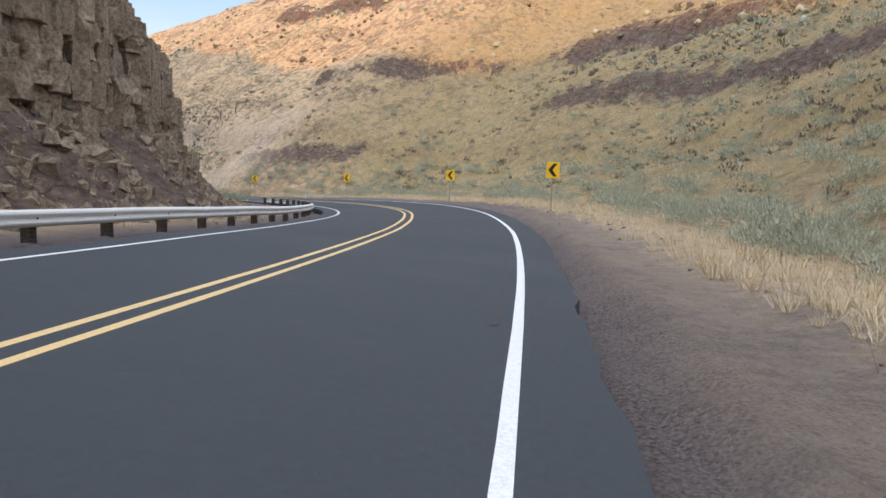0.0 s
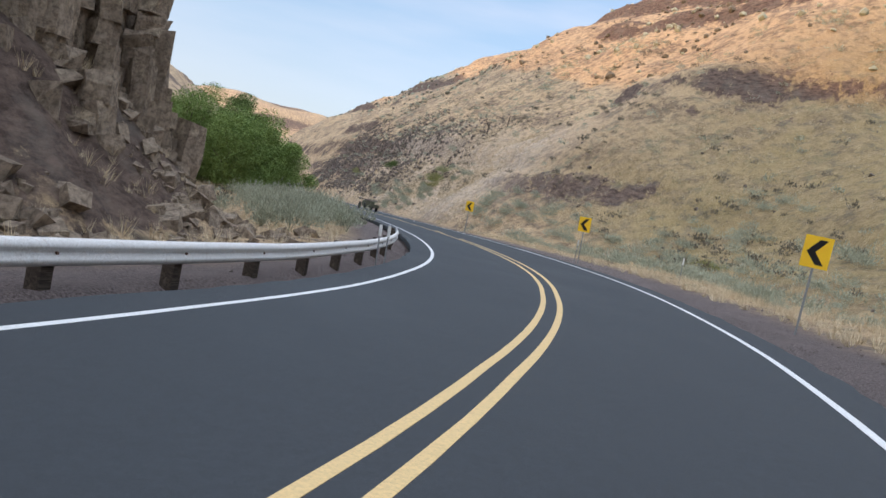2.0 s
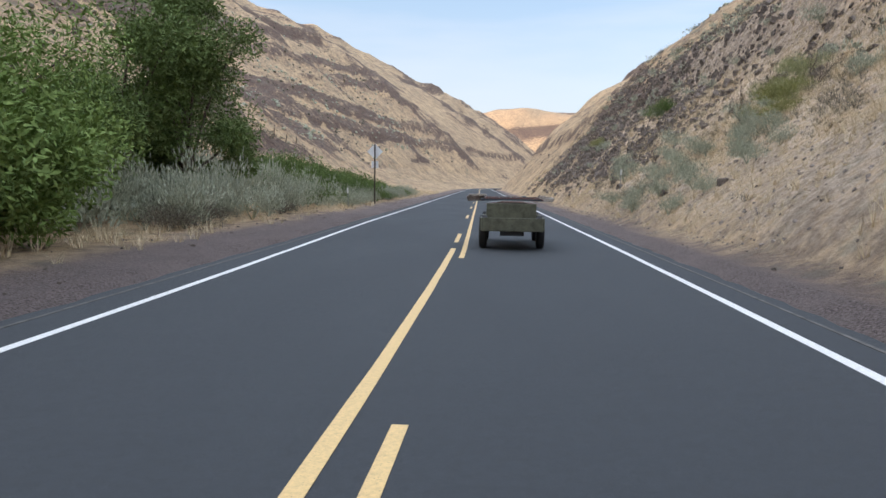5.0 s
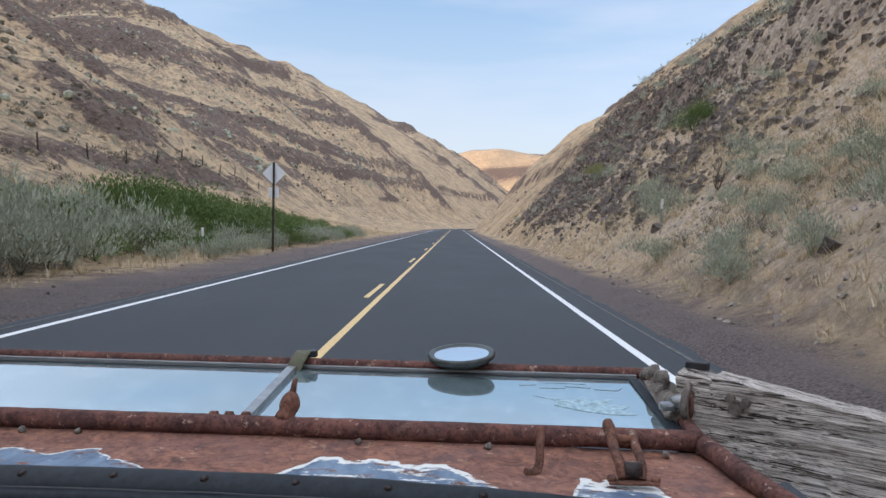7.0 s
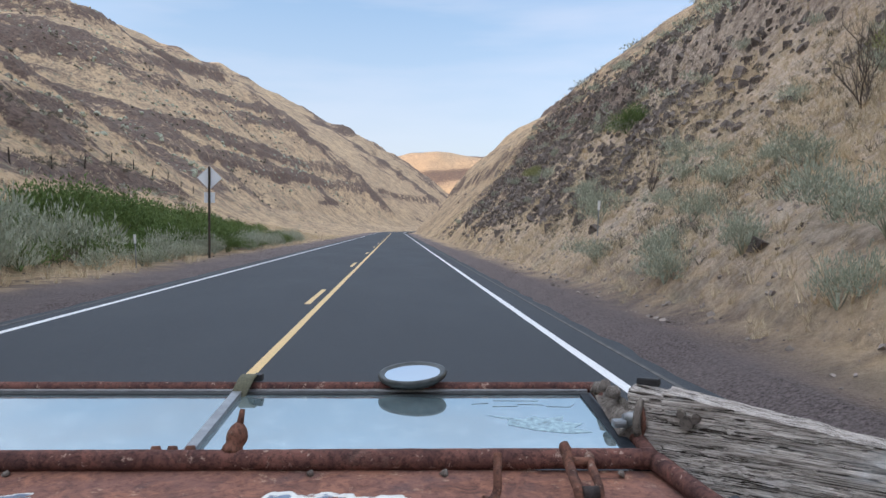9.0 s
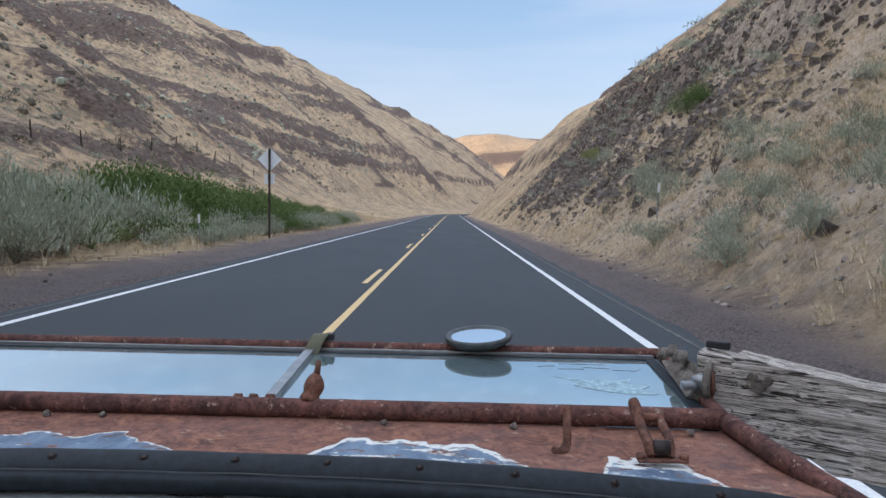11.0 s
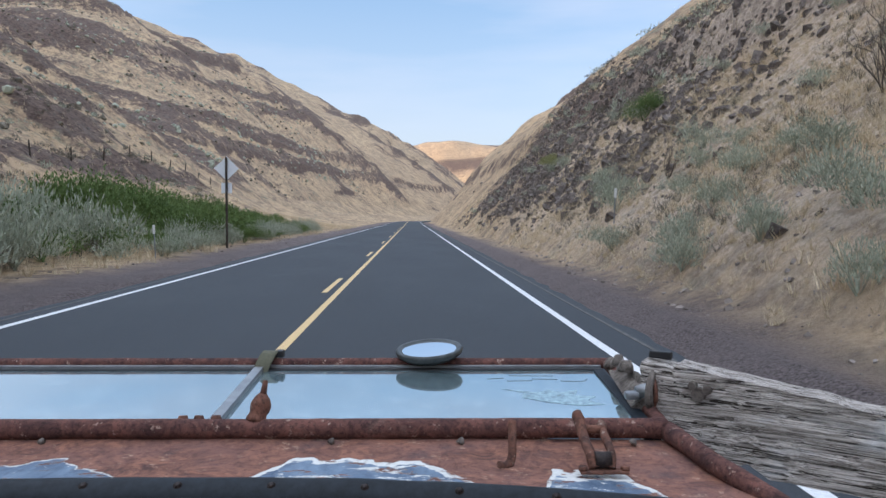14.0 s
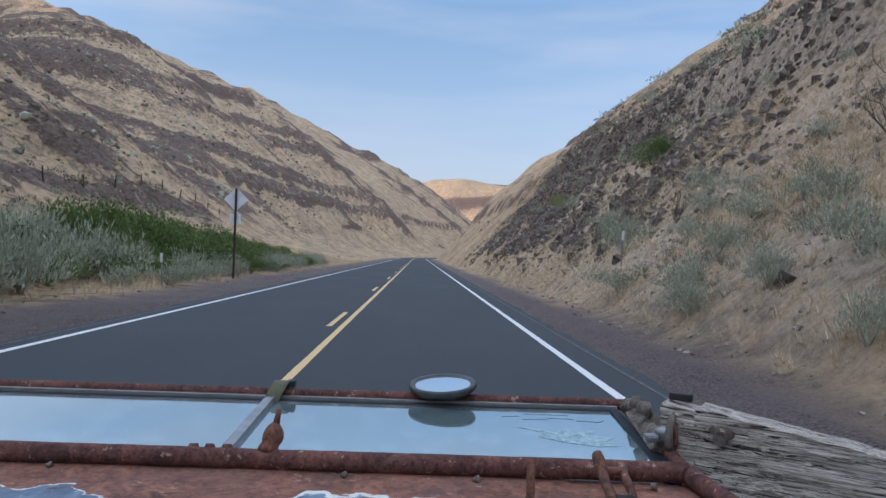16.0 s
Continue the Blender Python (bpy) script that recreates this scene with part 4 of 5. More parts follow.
def clamp_wheel(x, side):
    """Disc nut that pins the windshield's corner to the wooden rail."""
    y, z = 0.10, 0.029
    w = part("clamp_disc", lumpy(bar([(x + side * 0.004, y + 0.003, z), (x + side * 0.008, y, z), (x + side * 0.011, y - 0.002, z)], [0.034, 0.0365, 0.034], 28), 0.0008, 60), GREY_IRON, truck, "rusty disc of the windshield clamp")
    part("disc_rim", lumpy(bar([(x - side * 0.002, y, z), (x + side * 0.004, y, z)], [0.024, 0.026], 20), 0.0006, 60), IRON_RUST, w)
    part("disc_hub", bar([(x - side * 0.022, y, z - 0.003), (x - side * 0.006, y, z), (x + side * 0.004, y, z)], [0.010, 0.013, 0.016], 14), STEEL, w, "worn steel hub nut")
    part("wing_nut", lumpy(box(bmesh.new(), (x - side * 0.030, y - 0.004, z - 0.006), (0.022, 0.018, 0.012), bevel=0.004), 0.0015, 60), STEEL, w, "steel wing nut")
    part("clamp_arm", lumpy(hull([(x - side * 0.030, 0.10, 0.004), (x - side * 0.020, 0.30, 0.022), (x - side * 0.004, 0.31, 0.030), (x - side * 0.002, 0.16, 0.046), (x - side * 0.004, 0.08, 0.030)], (side * 0.012, 0, -0.012)), 0.003, 30), GREY_IRON, w, "grey corner plate")
    for yy, zz, rr in ((0.295, 0.036, 0.012), (0.255, 0.048, 0.010), (0.20, 0.050, 0.011)):
        part("corner_lump", lumpy(bar([(x - side * 0.012, yy, zz - 0.012), (x - side * 0.010, yy, zz), (x - side * 0.010, yy, zz + 0.007)], [rr * 1.3, rr, rr * 0.7], 9), 0.003, 45), GREY_IRON, w)


clamp_wheel(0.664, 1)
clamp_wheel(-0.672, -1)


def plank(name, start, end, low0, high0, low1, high1, material, label, notch):
    """A weathered board on edge, its ends broken and its faces split along the grain."""
    a, b = Vector(start), Vector(end)
    way = (b - a).normalized()
    out = Vector((way.y, -way.x, 0)) * (1 if b.x > a.x else -1)
    if out.y < 0:
        out = -out
    n, m, ring = 60, 14, []
    for i in range(n + 1):
        f = i / n
        p = a.lerp(b, f)
        lo, hi = low0 + (low1 - low0) * f, high0 + (high1 - high0) * f
        hi += 0.003 * noise.noise(Vector((f * 9, 0, 1))) - (0.008 if f < 0.12 else 0)
        lo += 0.006 * noise.noise(Vector((f * 7, 4, 1))) + (0.022 * (1 - abs(f - notch) / 0.08) if abs(f - notch) < 0.08 else 0)
        if f > 0.86:
            lo += ((f - 0.86) / 0.14) ** 2.4 * (hi - lo) * 0.62
            hi -= ((f - 0.86) / 0.14) ** 3 * 0.014
        col = []
        for j in range(m + 1):
            g = j / m
            crack = 0.0035 * noise.noise(Vector((f * 5, g * 16, 5))) + 0.003 * noise.noise(Vector((f * 14, g * 34, 8)))
            q = p + out * crack + way * (0.010 * noise.noise(Vector((g * 9, 2, 2))) if i in (0, n) else 0)
            col.append((q.x, q.y, lo + (hi - lo) * g))
        back = p + out * 0.046
        col += [(back.x, back.y, hi + 0.002), (back.x, back.y, lo)]
        ring.append(col)
    bm = bmesh.new()
    grid = [[bm.verts.new(c) for c in col] for col in ring]
    k = len(grid[0])
    for r0, r1 in zip(grid, grid[1:]):
        for j in range(k):
            bm.faces.new((r0[j], r1[j], r1[(j + 1) % k], r0[(j + 1) % k]))
    bm.faces.new(list(reversed(grid[0])))
    bm.faces.new(grid[-1])
    bmesh.ops.recalc_face_normals(bm, faces=bm.faces[:])
    turn = Matrix.Rotation(math.atan2(way.y, way.x), 4, "Z")
    bmesh.ops.transform(bm, matrix=(Matrix.Translation(a) @ turn).inverted(), verts=bm.verts[:])
    ob = part(name, bm, material, truck, label)
    ob.matrix_local = Matrix.Translation(a) @ turn
    return ob


right_plank = plank("wooden_rail", (0.650, 0.103, 0), (0.990, -0.128, 0), -0.080, 0.083, -0.072, 0.028, GREY_WOOD, "grey split weathered wooden rail", 0.38)
plank("wooden_rail", (-0.600, 0.200, 0), (-0.985, -0.250, 0), 0.052, 0.098, 0.046, 0.098, GREY_WOOD, "grey split weathered wooden rail", 0.5)
plank("wooden_board", (-0.655, 0.225, 0), (-1.03, -0.215, 0), -0.07, 0.060, -0.075, 0.056, DARK_WOOD, "dark split weathered board under the rail", 0.5)
for x, y, z in ((0.010, -0.006, 0.064), (0.030, -0.006, 0.059)):
    part("rail_bolt", lumpy(bar([(0.070 + x, 0.006, z - 0.016), (0.070 + x, -0.012, z - 0.016)], [0.008, 0.006], 8), 0.001, 80), GREY_IRON, right_plank)
part("rail_washer", bar([(0.089, 0.004, 0.036), (0.089, -0.010, 0.036)], 0.0105, 10), GREY_IRON, right_plank)
part("latch", lumpy(box(bmesh.new(), (0.020, 0.030, 0.082), (0.036, 0.012, 0.012), bevel=0.003), 0.003, 40), BLACK, right_plank, "black metal latch on the rail's end")

# bonnet, body and wheels below
rows = []
for y, z, w in ((-0.17, -0.060, 0.46), (0.1, -0.062, 0.45), (0.38, -0.075, 0.43), (0.7, -0.17, 0.40), (0.98, -0.26, 0.36), (1.0, -0.62, 0.36)):
    rows.append([(w * u, y, z - 0.06 * abs(u) ** 3 - (0.30 if abs(u) == 1 else 0)) for u in (-1, -0.98, -0.7, -0.35, 0, 0.35, 0.7, 0.98, 1)])
part("bonnet", sheet(rows, 0.004), OLIVE, truck, "faded olive bonnet under the windshield")
bm = box(bmesh.new(), (0, -1.35, -0.62), (1.30, 2.0, 0.06), bevel=0.01)
body = part("body", bm, OLIVE, truck, "low open body of faded olive steel")
for side in (-1, 1):
    part("side_panel", box(bmesh.new(), (side * 0.66, -1.45, -0.50), (0.03, 1.75, 0.26), bevel=0.01), OLIVE, body)
    part("fender", box(bmesh.new(), (side * 0.56, 0.55, -0.42), (0.26, 0.80, 0.04), bevel=0.015), OLIVE, truck)
part("tailboard", box(bmesh.new(), (0, -2.34, -0.50), (1.28, 0.03, 0.26), bevel=0.01), OLIVE, body)
part("dashboard", box(bmesh.new(), (0, -0.54, -0.34), (1.16, 0.04, 0.46), bevel=0.02), OLIVE, body)
part("chassis", box(bmesh.new(), (0, -0.65, -0.70), (0.5, 3.2, 0.10), bevel=0.01), BLACK, truck)
for side in (-1, 1):
    for y in (0.62, -1.55):
        bm = tube(bmesh.new(), [(side * (0.62 + dx), y, -0.70) for dx in (-0.085, -0.075, -0.04, 0.04, 0.075, 0.085)], [0.30, 0.345, 0.36, 0.36, 0.345, 0.30], 36)
        wheel = part("wheel", bm, TYRE, truck, "worn black tyre")
        part("rim", bar([(side * (0.62 + 0.087), y, -0.70), (side * (0.62 + 0.094), y, -0.70)], [0.20, 0.17], 24), OLIVE, wheel)

random.seed(3)
for x, y in ((0.36, -0.025), (-0.30, -0.024), (-0.36, -0.060), (-0.22, -0.022), (0.18, -0.024), (0.60, -0.03)):
    part("rust_flake", lumpy(bar([(x, y, -0.013), (x + 0.002, y, -0.009), (x + 0.003, y, -0.006)], [0.006, 0.005, 0.002], 7), 0.002, 120), GREY_IRON, truck)

# ---------------------------------------------------------------- the cliff on the inside of the bend


def prism(bm, centre, radius, low, high, sides):
    """One column of basalt: a jittered prism with a broken top."""
    turn = random.uniform(0, 1)
    lean = Vector((random.uniform(-0.05, 0.05), random.uniform(-0.05, 0.05), 0)) * (high - low)
    rings = []
    tilt = random.uniform(-0.25, 0.25)
    for f in (0.0, random.uniform(0.35, 0.65), 1.0):
        ring = []
        for k in range(sides):
            a = math.tau * (k + turn + random.uniform(-0.14, 0.14)) / sides
            r = radius * random.uniform(0.82, 1.12) * (0.94 if f == 1.0 else 1.0)
            z = low + (high - low) * f + (tilt * r * math.cos(a) if f == 1.0 else 0)
            ring.append(bm.verts.new(centre + Vector((math.cos(a) * r, math.sin(a) * r, z)) + lean * f))
        rings.append(ring)
    for a, b in zip(rings, rings[1:]):
        for k in range(sides):
            bm.faces.new((a[k], a[(k + 1) % sides], b[(k + 1) % sides], b[k]))
    bm.faces.new(rings[-1])
    bm.faces.new(list(reversed(rings[0])))
    return bm


cliff = thing("cliff", pose(*on_road(40, -15)), "brown columnar basalt cliff above a scree slope", "cliff", kind="structure")
inward = cliff.matrix_world.inverted()
random.seed(11)
rest = bmesh.new()
pieces = 0
s = -26.0
while s < 59.0:
    width = random.uniform(0.45, 1.05)
    shrink = 1 - float(ease(s, 56.5, 59.5)) * 0.8
    for depth, low, high in ((12.4, -0.4, 2.0), (13.5, 0.6, 5.4), (13.9, 2.0, 8.4), (15.0, 6.0, 10.2), (16.6, 8.0, 12.4), (18.6, 10.0, 14.8), (20.8, 12.5, 17.4), (23.2, 15.0, 20.0)):
        if s > 58.6 - 1.1 * max(0.0, depth - 13.5):
            continue
        z = low
        stop = (high + random.uniform(-0.6, 0.6)) * shrink
        push = random.uniform(-0.6, 0.6) + 1.1 * float(field(s, depth * 9, 9, 2)) - 0.5
        while z < stop:
            tall = random.choice((random.uniform(0.35, 0.8), random.uniform(0.5, 1.2), random.uniform(0.9, 2.4)))
            p = on_road(s + random.uniform(-0.1, 0.1), -(depth + push + random.uniform(-0.22, 0.22)))
            p.z = 0
            near = s > 44 and z < 13 and pieces < 298
            target = bmesh.new() if near else rest
            prism(target, inward @ p, width * random.uniform(0.62, 0.8), z, z + tall, random.choice((4, 5, 5, 6)))
            if near:
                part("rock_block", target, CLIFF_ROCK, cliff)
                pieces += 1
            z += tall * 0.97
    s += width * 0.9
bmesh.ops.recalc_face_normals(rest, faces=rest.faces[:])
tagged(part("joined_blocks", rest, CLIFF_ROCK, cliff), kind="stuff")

# ---------------------------------------------------------------- loose rock


def rock_shape(seed):
    """A faceted stone about one metre across, as triangles."""
    r = random.Random(seed)
    bm = bmesh.new()
    bmesh.ops.create_cube(bm, size=0.8)
    wide, deep = r.uniform(0.7, 1.25), r.uniform(0.6, 1.0)
    tilt = Euler((r.uniform(-0.6, 0.6), r.uniform(-0.6, 0.6), 0)).to_matrix()
    for v in bm.verts:
        v.co = tilt @ Vector((v.co.x * wide * r.uniform(0.6, 1.2), v.co.y * deep * r.uniform(0.6, 1.2), v.co.z * r.uniform(0.5, 1.05)))
    bmesh.ops.triangulate(bm, faces=bm.faces[:])
    tri = np.array([[v.co[:] for v in f.verts] for f in bm.faces])
    bm.free()
    return tri


def scatter(name, shapes, spots, material, label, category, kind="stuff", squash=1.0):
    """Many turned and scaled copies of a few shapes in one mesh. spots: x, y, z, size."""
    out = []
    for n, (x, y, z, size) in enumerate(spots):
        t = shapes[n % len(shapes)]
        a = RNG.random() * math.tau
        c, w = math.cos(a), math.sin(a)
        q = t @ np.array([[c, w, 0], [-w, c, 0], [0, 0, squash * (0.8 + 0.4 * RNG.random())]])
        out.append(q * size + (x, y, z))
    tri = np.concatenate(out)
    ob = new(name, mesh_of(name, tri.reshape(-1, 3), np.arange(len(tri) * 3).reshape(-1, 3), material))
    return tagged(ob, label, category, kind=kind)


def spread(count, low, high, keep):
    """Places in a stretch of the plan for which keep(x, y, s, d) is larger than chance."""
    x = RNG.uniform(low[0], high[0], count)
    y = RNG.uniform(low[1], high[1], count)
    s, d = road_coords(x, y)
    ok = keep(x, y, s, d) > RNG.random(count)
    x, y, s, d = x[ok], y[ok], s[ok], d[ok]
    return x, y, height_at(x, y), s, d


ROCKS = [rock_shape(k) for k in range(9)]
x, y, z, s, d = spread(38000, (6, 2), (34, 95), lambda x, y, s, d: (0.45 + 0.4 * ease(s, 126, 142)) * (1 - ease(s, 186, 200)) * ease(d, 6.6, 8.5) * (1 - ease(d, 18, 28)) * ease(field(x, y, 7, 4), 0.47, 0.6))
size = 0.07 + 0.4 * RNG.random(len(x)) ** 3.0
scatter("broken_rock", ROCKS, np.stack([x, y, z + 0.05 * size, size], 1), ROCK, "dark broken basalt on the cut slope", "rock")
x, y, z, s, d = spread(70000, (6, 18), (38, 92), lambda x, y, s, d: ease(s, 129, 138) * (1 - ease(s, 178, 196)) * ease(d, 7.6, 8.8) * (1 - ease(d, 13, 21)) * ease(field(x, y, 6, 4, 0.6), 0.40, 0.60))
size = 0.09 + 0.48 * RNG.random(len(x)) ** 3.2
scatter("cut_face_rock", ROCKS, np.stack([x, y, z - 0.05 * size, size], 1), ROCK, "dark angular basalt blocks of the road cut", "rock", squash=1.3)
x, y, z, s, d = spread(9000, (6, 8), (26, 60), lambda x, y, s, d: ease(s, 119, 124) * (1 - ease(s, 150, 165)) * ease(d, 7.8, 10) * (1 - ease(d, 17, 21)) * 0.75 * ease(field(x + 15, y, 8, 3), 0.44, 0.56))
size = 0.12 + 0.42 * RNG.random(len(x)) ** 2.5
scatter("rock_outcrop", ROCKS, np.stack([x, y, z - 0.1 * size, size], 1), ROCK, "dark basalt outcrop breaking out of the bank", "rock", squash=1.2)
x, y, z, s, d = spread(46000, (-60, -90), (5, -30), lambda x, y, s, d: ease(-d, 6.8, 9.5) * (1 - ease(-d, 13.5, 15)) * ease(s, -30, -10) * (1 - ease(s, 54, 62)) * 0.9 * ease(field(x, y, 4, 3), 0.25, 0.55))
size = 0.08 + 0.75 * RNG.random(len(x)) ** 3.5
scatter("scree", ROCKS, np.stack([x, y, z, size], 1), CLIFF_ROCK, "brown scree below the cliff", "rock")
x, y, z, s, d = spread(60000, (-60, -100), (14, 70), lambda x, y, s, d: 0.16 * ease(abs(d), 4.9, 6.4) * (1 - ease(abs(d), 7.5, 11)))
size = 0.025 + 0.10 * RNG.random(len(x)) ** 4
scatter("loose_stones", ROCKS[:4], np.stack([x, y, z + 0.01, size], 1), ROCK, "loose brown stones along the gravel shoulders", "stones")
x, y, z, s, d = spread(16000, (-90, -110), (100, 220), lambda x, y, s, d: 0.30 * ease(abs(d), 9, 14) * ease(field(x, y, 14, 3), 0.5, 0.62))
size = 0.14 + 0.42 * RNG.random(len(x)) ** 3
scatter("hillside_rocks", ROCKS, np.stack([x, y, z, size], 1), ROCK, "dark rocks strewn over the hillsides", "rock")

# ---------------------------------------------------------------- brush and grass


def ball_shape():
    bm = bmesh.new()
    bmesh.ops.create_icosphere(bm, subdivisions=1, radius=1.0)
    tri = np.array([[v.co[:] for v in f.verts] for f in bm.faces])
    bm.free()
    return tri


BALL = ball_shape()


def clump(seed, leaves, length, width, dome=0.62, rise=0.75, reach=0.5, stems=8):
    """A bush about one metre across as triangles: leaf blades set outward on a broken dome, over a few stems."""
    r = np.random.default_rng(seed)
    lobes = np.stack([r.normal(0, 0.22, 7), r.normal(0, 0.22, 7), r.uniform(0.15, 0.5, 7)], 1)
    tri = []
    for k in range(leaves):
        way = r.normal(0, 1, 3)
        way[2] = abs(way[2]) * rise
        way /= np.linalg.norm(way)
        c = lobes[k % 7]
        p = c * [1, 1, dome] + way * reach * r.uniform(0.45, 1.0) * [0.62, 0.62, 0.75]
        p[2] = max(p[2], 0.02)
        up = way * 0.6 + r.normal(0, 0.32, 3) + [0, 0, 0.75]
        up /= np.linalg.norm(up)
        side = np.cross(up, r.normal(0, 1, 3))
        side /= np.linalg.norm(side) + 1e-9
        ln = length * r.uniform(0.6, 1.3)
        tri.append([p - side * width * 0.5, p + side * width * 0.5, p + up * ln])
        tri.append([p + side * width * 0.35 + up * ln * 0.2, p - side * width * 0.35 + up * ln * 0.2, p - up * ln * 0.55 + side * width * 0.3])
    for k in range(stems):
        a = r.uniform(0, math.tau)
        top = np.array([math.cos(a) * 0.3, math.sin(a) * 0.3, r.uniform(0.25, 0.5)])
        side = np.array([-math.sin(a), math.cos(a), 0]) * 0.012
        tri.append([side * 1.5, -side * 1.5, top])
    return np.array(tri)


def far_bush(seed):
    """A low rounded bush for the hillsides: an uneven lump with a few blades breaking the outline."""
    r = np.random.default_rng(seed)
    ball = BALL * [r.uniform(0.32, 0.46), r.uniform(0.32, 0.46), r.uniform(0.26, 0.40)]
    ball = ball * (1 + 0.3 * np.sin(ball * 19 + seed)) + [0, 0, 0.2]
    return np.concatenate([ball, clump(seed, 5, 0.20, 0.10, stems=0)])


def grass(seed, blades, tall=1.0, lean=0.5, broad=1.0):
    """A tuft of dry grass one metre tall as triangles."""
    r = np.random.default_rng(seed)
    tri = []
    for k in range(blades):
        a, f = r.uniform(0, math.tau), r.uniform(0.0, 0.28)
        p = np.array([math.cos(a) * f, math.sin(a) * f, -0.05])
        b = a + r.normal(0, 0.7)
        tip = p + np.array([math.cos(b) * lean * r.uniform(0.2, 1), math.sin(b) * lean * r.uniform(0.2, 1), tall * r.uniform(0.5, 1)])
        side = np.array([-math.sin(b), math.cos(b), 0]) * r.uniform(0.010, 0.022) * broad
        tri.append([p - side, p + side, tip])
    return np.array(tri)


def bush_mesh(name, tri, material):
    return mesh_of(name, tri.reshape(-1, 3), np.arange(len(tri) * 3).reshape(-1, 3), material)


def bush(name, mesh, x, y, size, label, category, group, tall=1.0):
    ob = new(name, mesh)
    z = float(height_at(x, y)) - 0.04
    ob.matrix_world = Matrix.LocRotScale((x, y, z), Euler((0, 0, random.uniform(0, 6.28))), (size, size, size * tall))
    return tagged(ob, label, category, group)


random.seed(5)
SAGES = [bush_mesh("sagebrush", clump(20 + k, 620, 0.066, 0.024), SAGE) for k in range(5)]
FINE_SAGES = [bush_mesh("sagebrush", clump(25 + k, 1400, 0.048, 0.017), SAGE) for k in range(5)]
SMALL = [clump(60 + k, 42, 0.15, 0.10, stems=0) for k in range(6)]
FAR = [far_bush(160 + k) for k in range(8)]
GRASS = [grass(80 + k, 16, 1.0, 0.75) for k in range(6)]

# countable sagebrush beside the road
spots, many = [], []
for k in range(170):
    many.append((random.uniform(0, 82), random.uniform(8.5, 24.0), random.uniform(0.9, 2.1)))
for k in range(170):
    many.append((random.uniform(-2, 84), random.uniform(8.6, 14.5), random.uniform(0.5, 1.6)))
for k in range(60):
    many.append((random.uniform(74, 100), random.uniform(7.8, 13.5), random.uniform(0.8, 1.8)))
for k in range(70):
    many.append((random.uniform(-2, 60), random.uniform(9.0, 14.0), random.uniform(0.7, 1.6)))
for k in range(70):
    spots.append((random.uniform(60, 96), -random.uniform(6.8, 13.0), random.uniform(1.1, 2.1)))
for k in range(120):
    spots.append((random.uniform(111, 133), -random.uniform(8.2, 21.0), random.uniform(1.5, 2.9)))
for k in range(80):
    spots.append((random.uniform(130, 175), -random.uniform(7.2, 9.2), random.uniform(0.9, 1.7)))
for k in range(34):
    spots.append((random.uniform(118, 190), random.uniform(7.6, 18), random.uniform(0.5, 1.3)))
for k in range(18):
    spots.append((random.uniform(112, 132), random.uniform(7.4, 14), random.uniform(0.6, 1.3)))
for sx, dx, size in ((115.2, 6.7, 1.0), (120.5, 6.6, 1.3), (121.8, 6.9, 1.5), (126.0, 6.8, 1.3), (115.6, 7.6, 1.2), (117.2, 7.9, 1.4), (118.6, 7.2, 1.1), (120.2, 9.4, 1.3), (122.5, 8.0, 1.2), (116.5, 9.8, 1.0), (126, 8.6, 0.9), (130.5, 8.2, 1.5), (133, 8.6, 1.6), (136, 9.2, 1.2), (113.5, 8.6, 1.0), (129, 10.5, 1.3)):
    spots.append((sx, dx, size))
for n, (sx, dx, size) in enumerate(spots):
    p = on_road(sx, dx)
    bush("sagebrush", (FINE_SAGES if S_TRUCK < sx < 127 and abs(dx) < 11 else SAGES)[n % 5], p.x, p.y, size, "grey-green sagebrush growing beside the road", "bush", "sagebrush by the road", random.uniform(0.9, 1.4))
rows = []
for sx, dx, size in many:
    p = on_road(sx, dx)
    rows.append((p.x, p.y, float(height_at(p.x, p.y)) - 0.04, size))
scatter("bend_sagebrush", [clump(30 + k, 330, 0.078, 0.027, stems=0) for k in range(6)], rows, SAGE, "pale grey-green sagebrush outside the bend", "brush")

# the rest of the brush, too many to count
for name, shapes, count, low, high, near, far, material, label in (
        ("sagebrush_cover", SMALL, 15000, (-40, -110), (62, 90), 14, 46, SAGE, "grey-green sagebrush over the lower slopes"),
        ("scrub_cover", SMALL, 9500, (-40, -110), (62, 90), 13, 46, SHRUB, "brown dry scrub over the lower slopes"),
        ("far_sagebrush", FAR, 34000, (-170, -130), (150, 360), 36, 200, SAGE, "grey-green sagebrush dotting the hills"),
        ("far_scrub", FAR, 36000, (-170, -130), (150, 360), 34, 200, SHRUB, "dark dry scrub dotting the hills")):
    wave = 70 if material is SHRUB else 0
    x, y, z, s, d = spread(count, low, high, lambda x, y, s, d: (abs(d) > near) * (abs(d) < far) * 0.5 * (0.12 + ease(field(s + wave, d * 0.3 + 90, 13, 4, 0.6), 0.49, 0.6)))
    size = RNG.uniform(0.4, 1.2, len(x)) if shapes is SMALL else 0.4 + 1.2 * RNG.random(len(x)) ** 2.2
    scatter(name, shapes, np.stack([x, y, z - 0.05, size], 1), material, label, "brush")
x, y, z, s, d = spread(34000, (-20, -100), (75, -5), lambda x, y, s, d: 0.42 * ease(d, 16, 24) * (1 - ease(s, 50, 66)) * (1 - 0.6 * ease(d, 45, 80)) * (0.25 + ease(field(x, y, 9, 4, 0.6), 0.42, 0.58)))
size = 0.22 + 0.5 * RNG.random(len(x)) ** 2
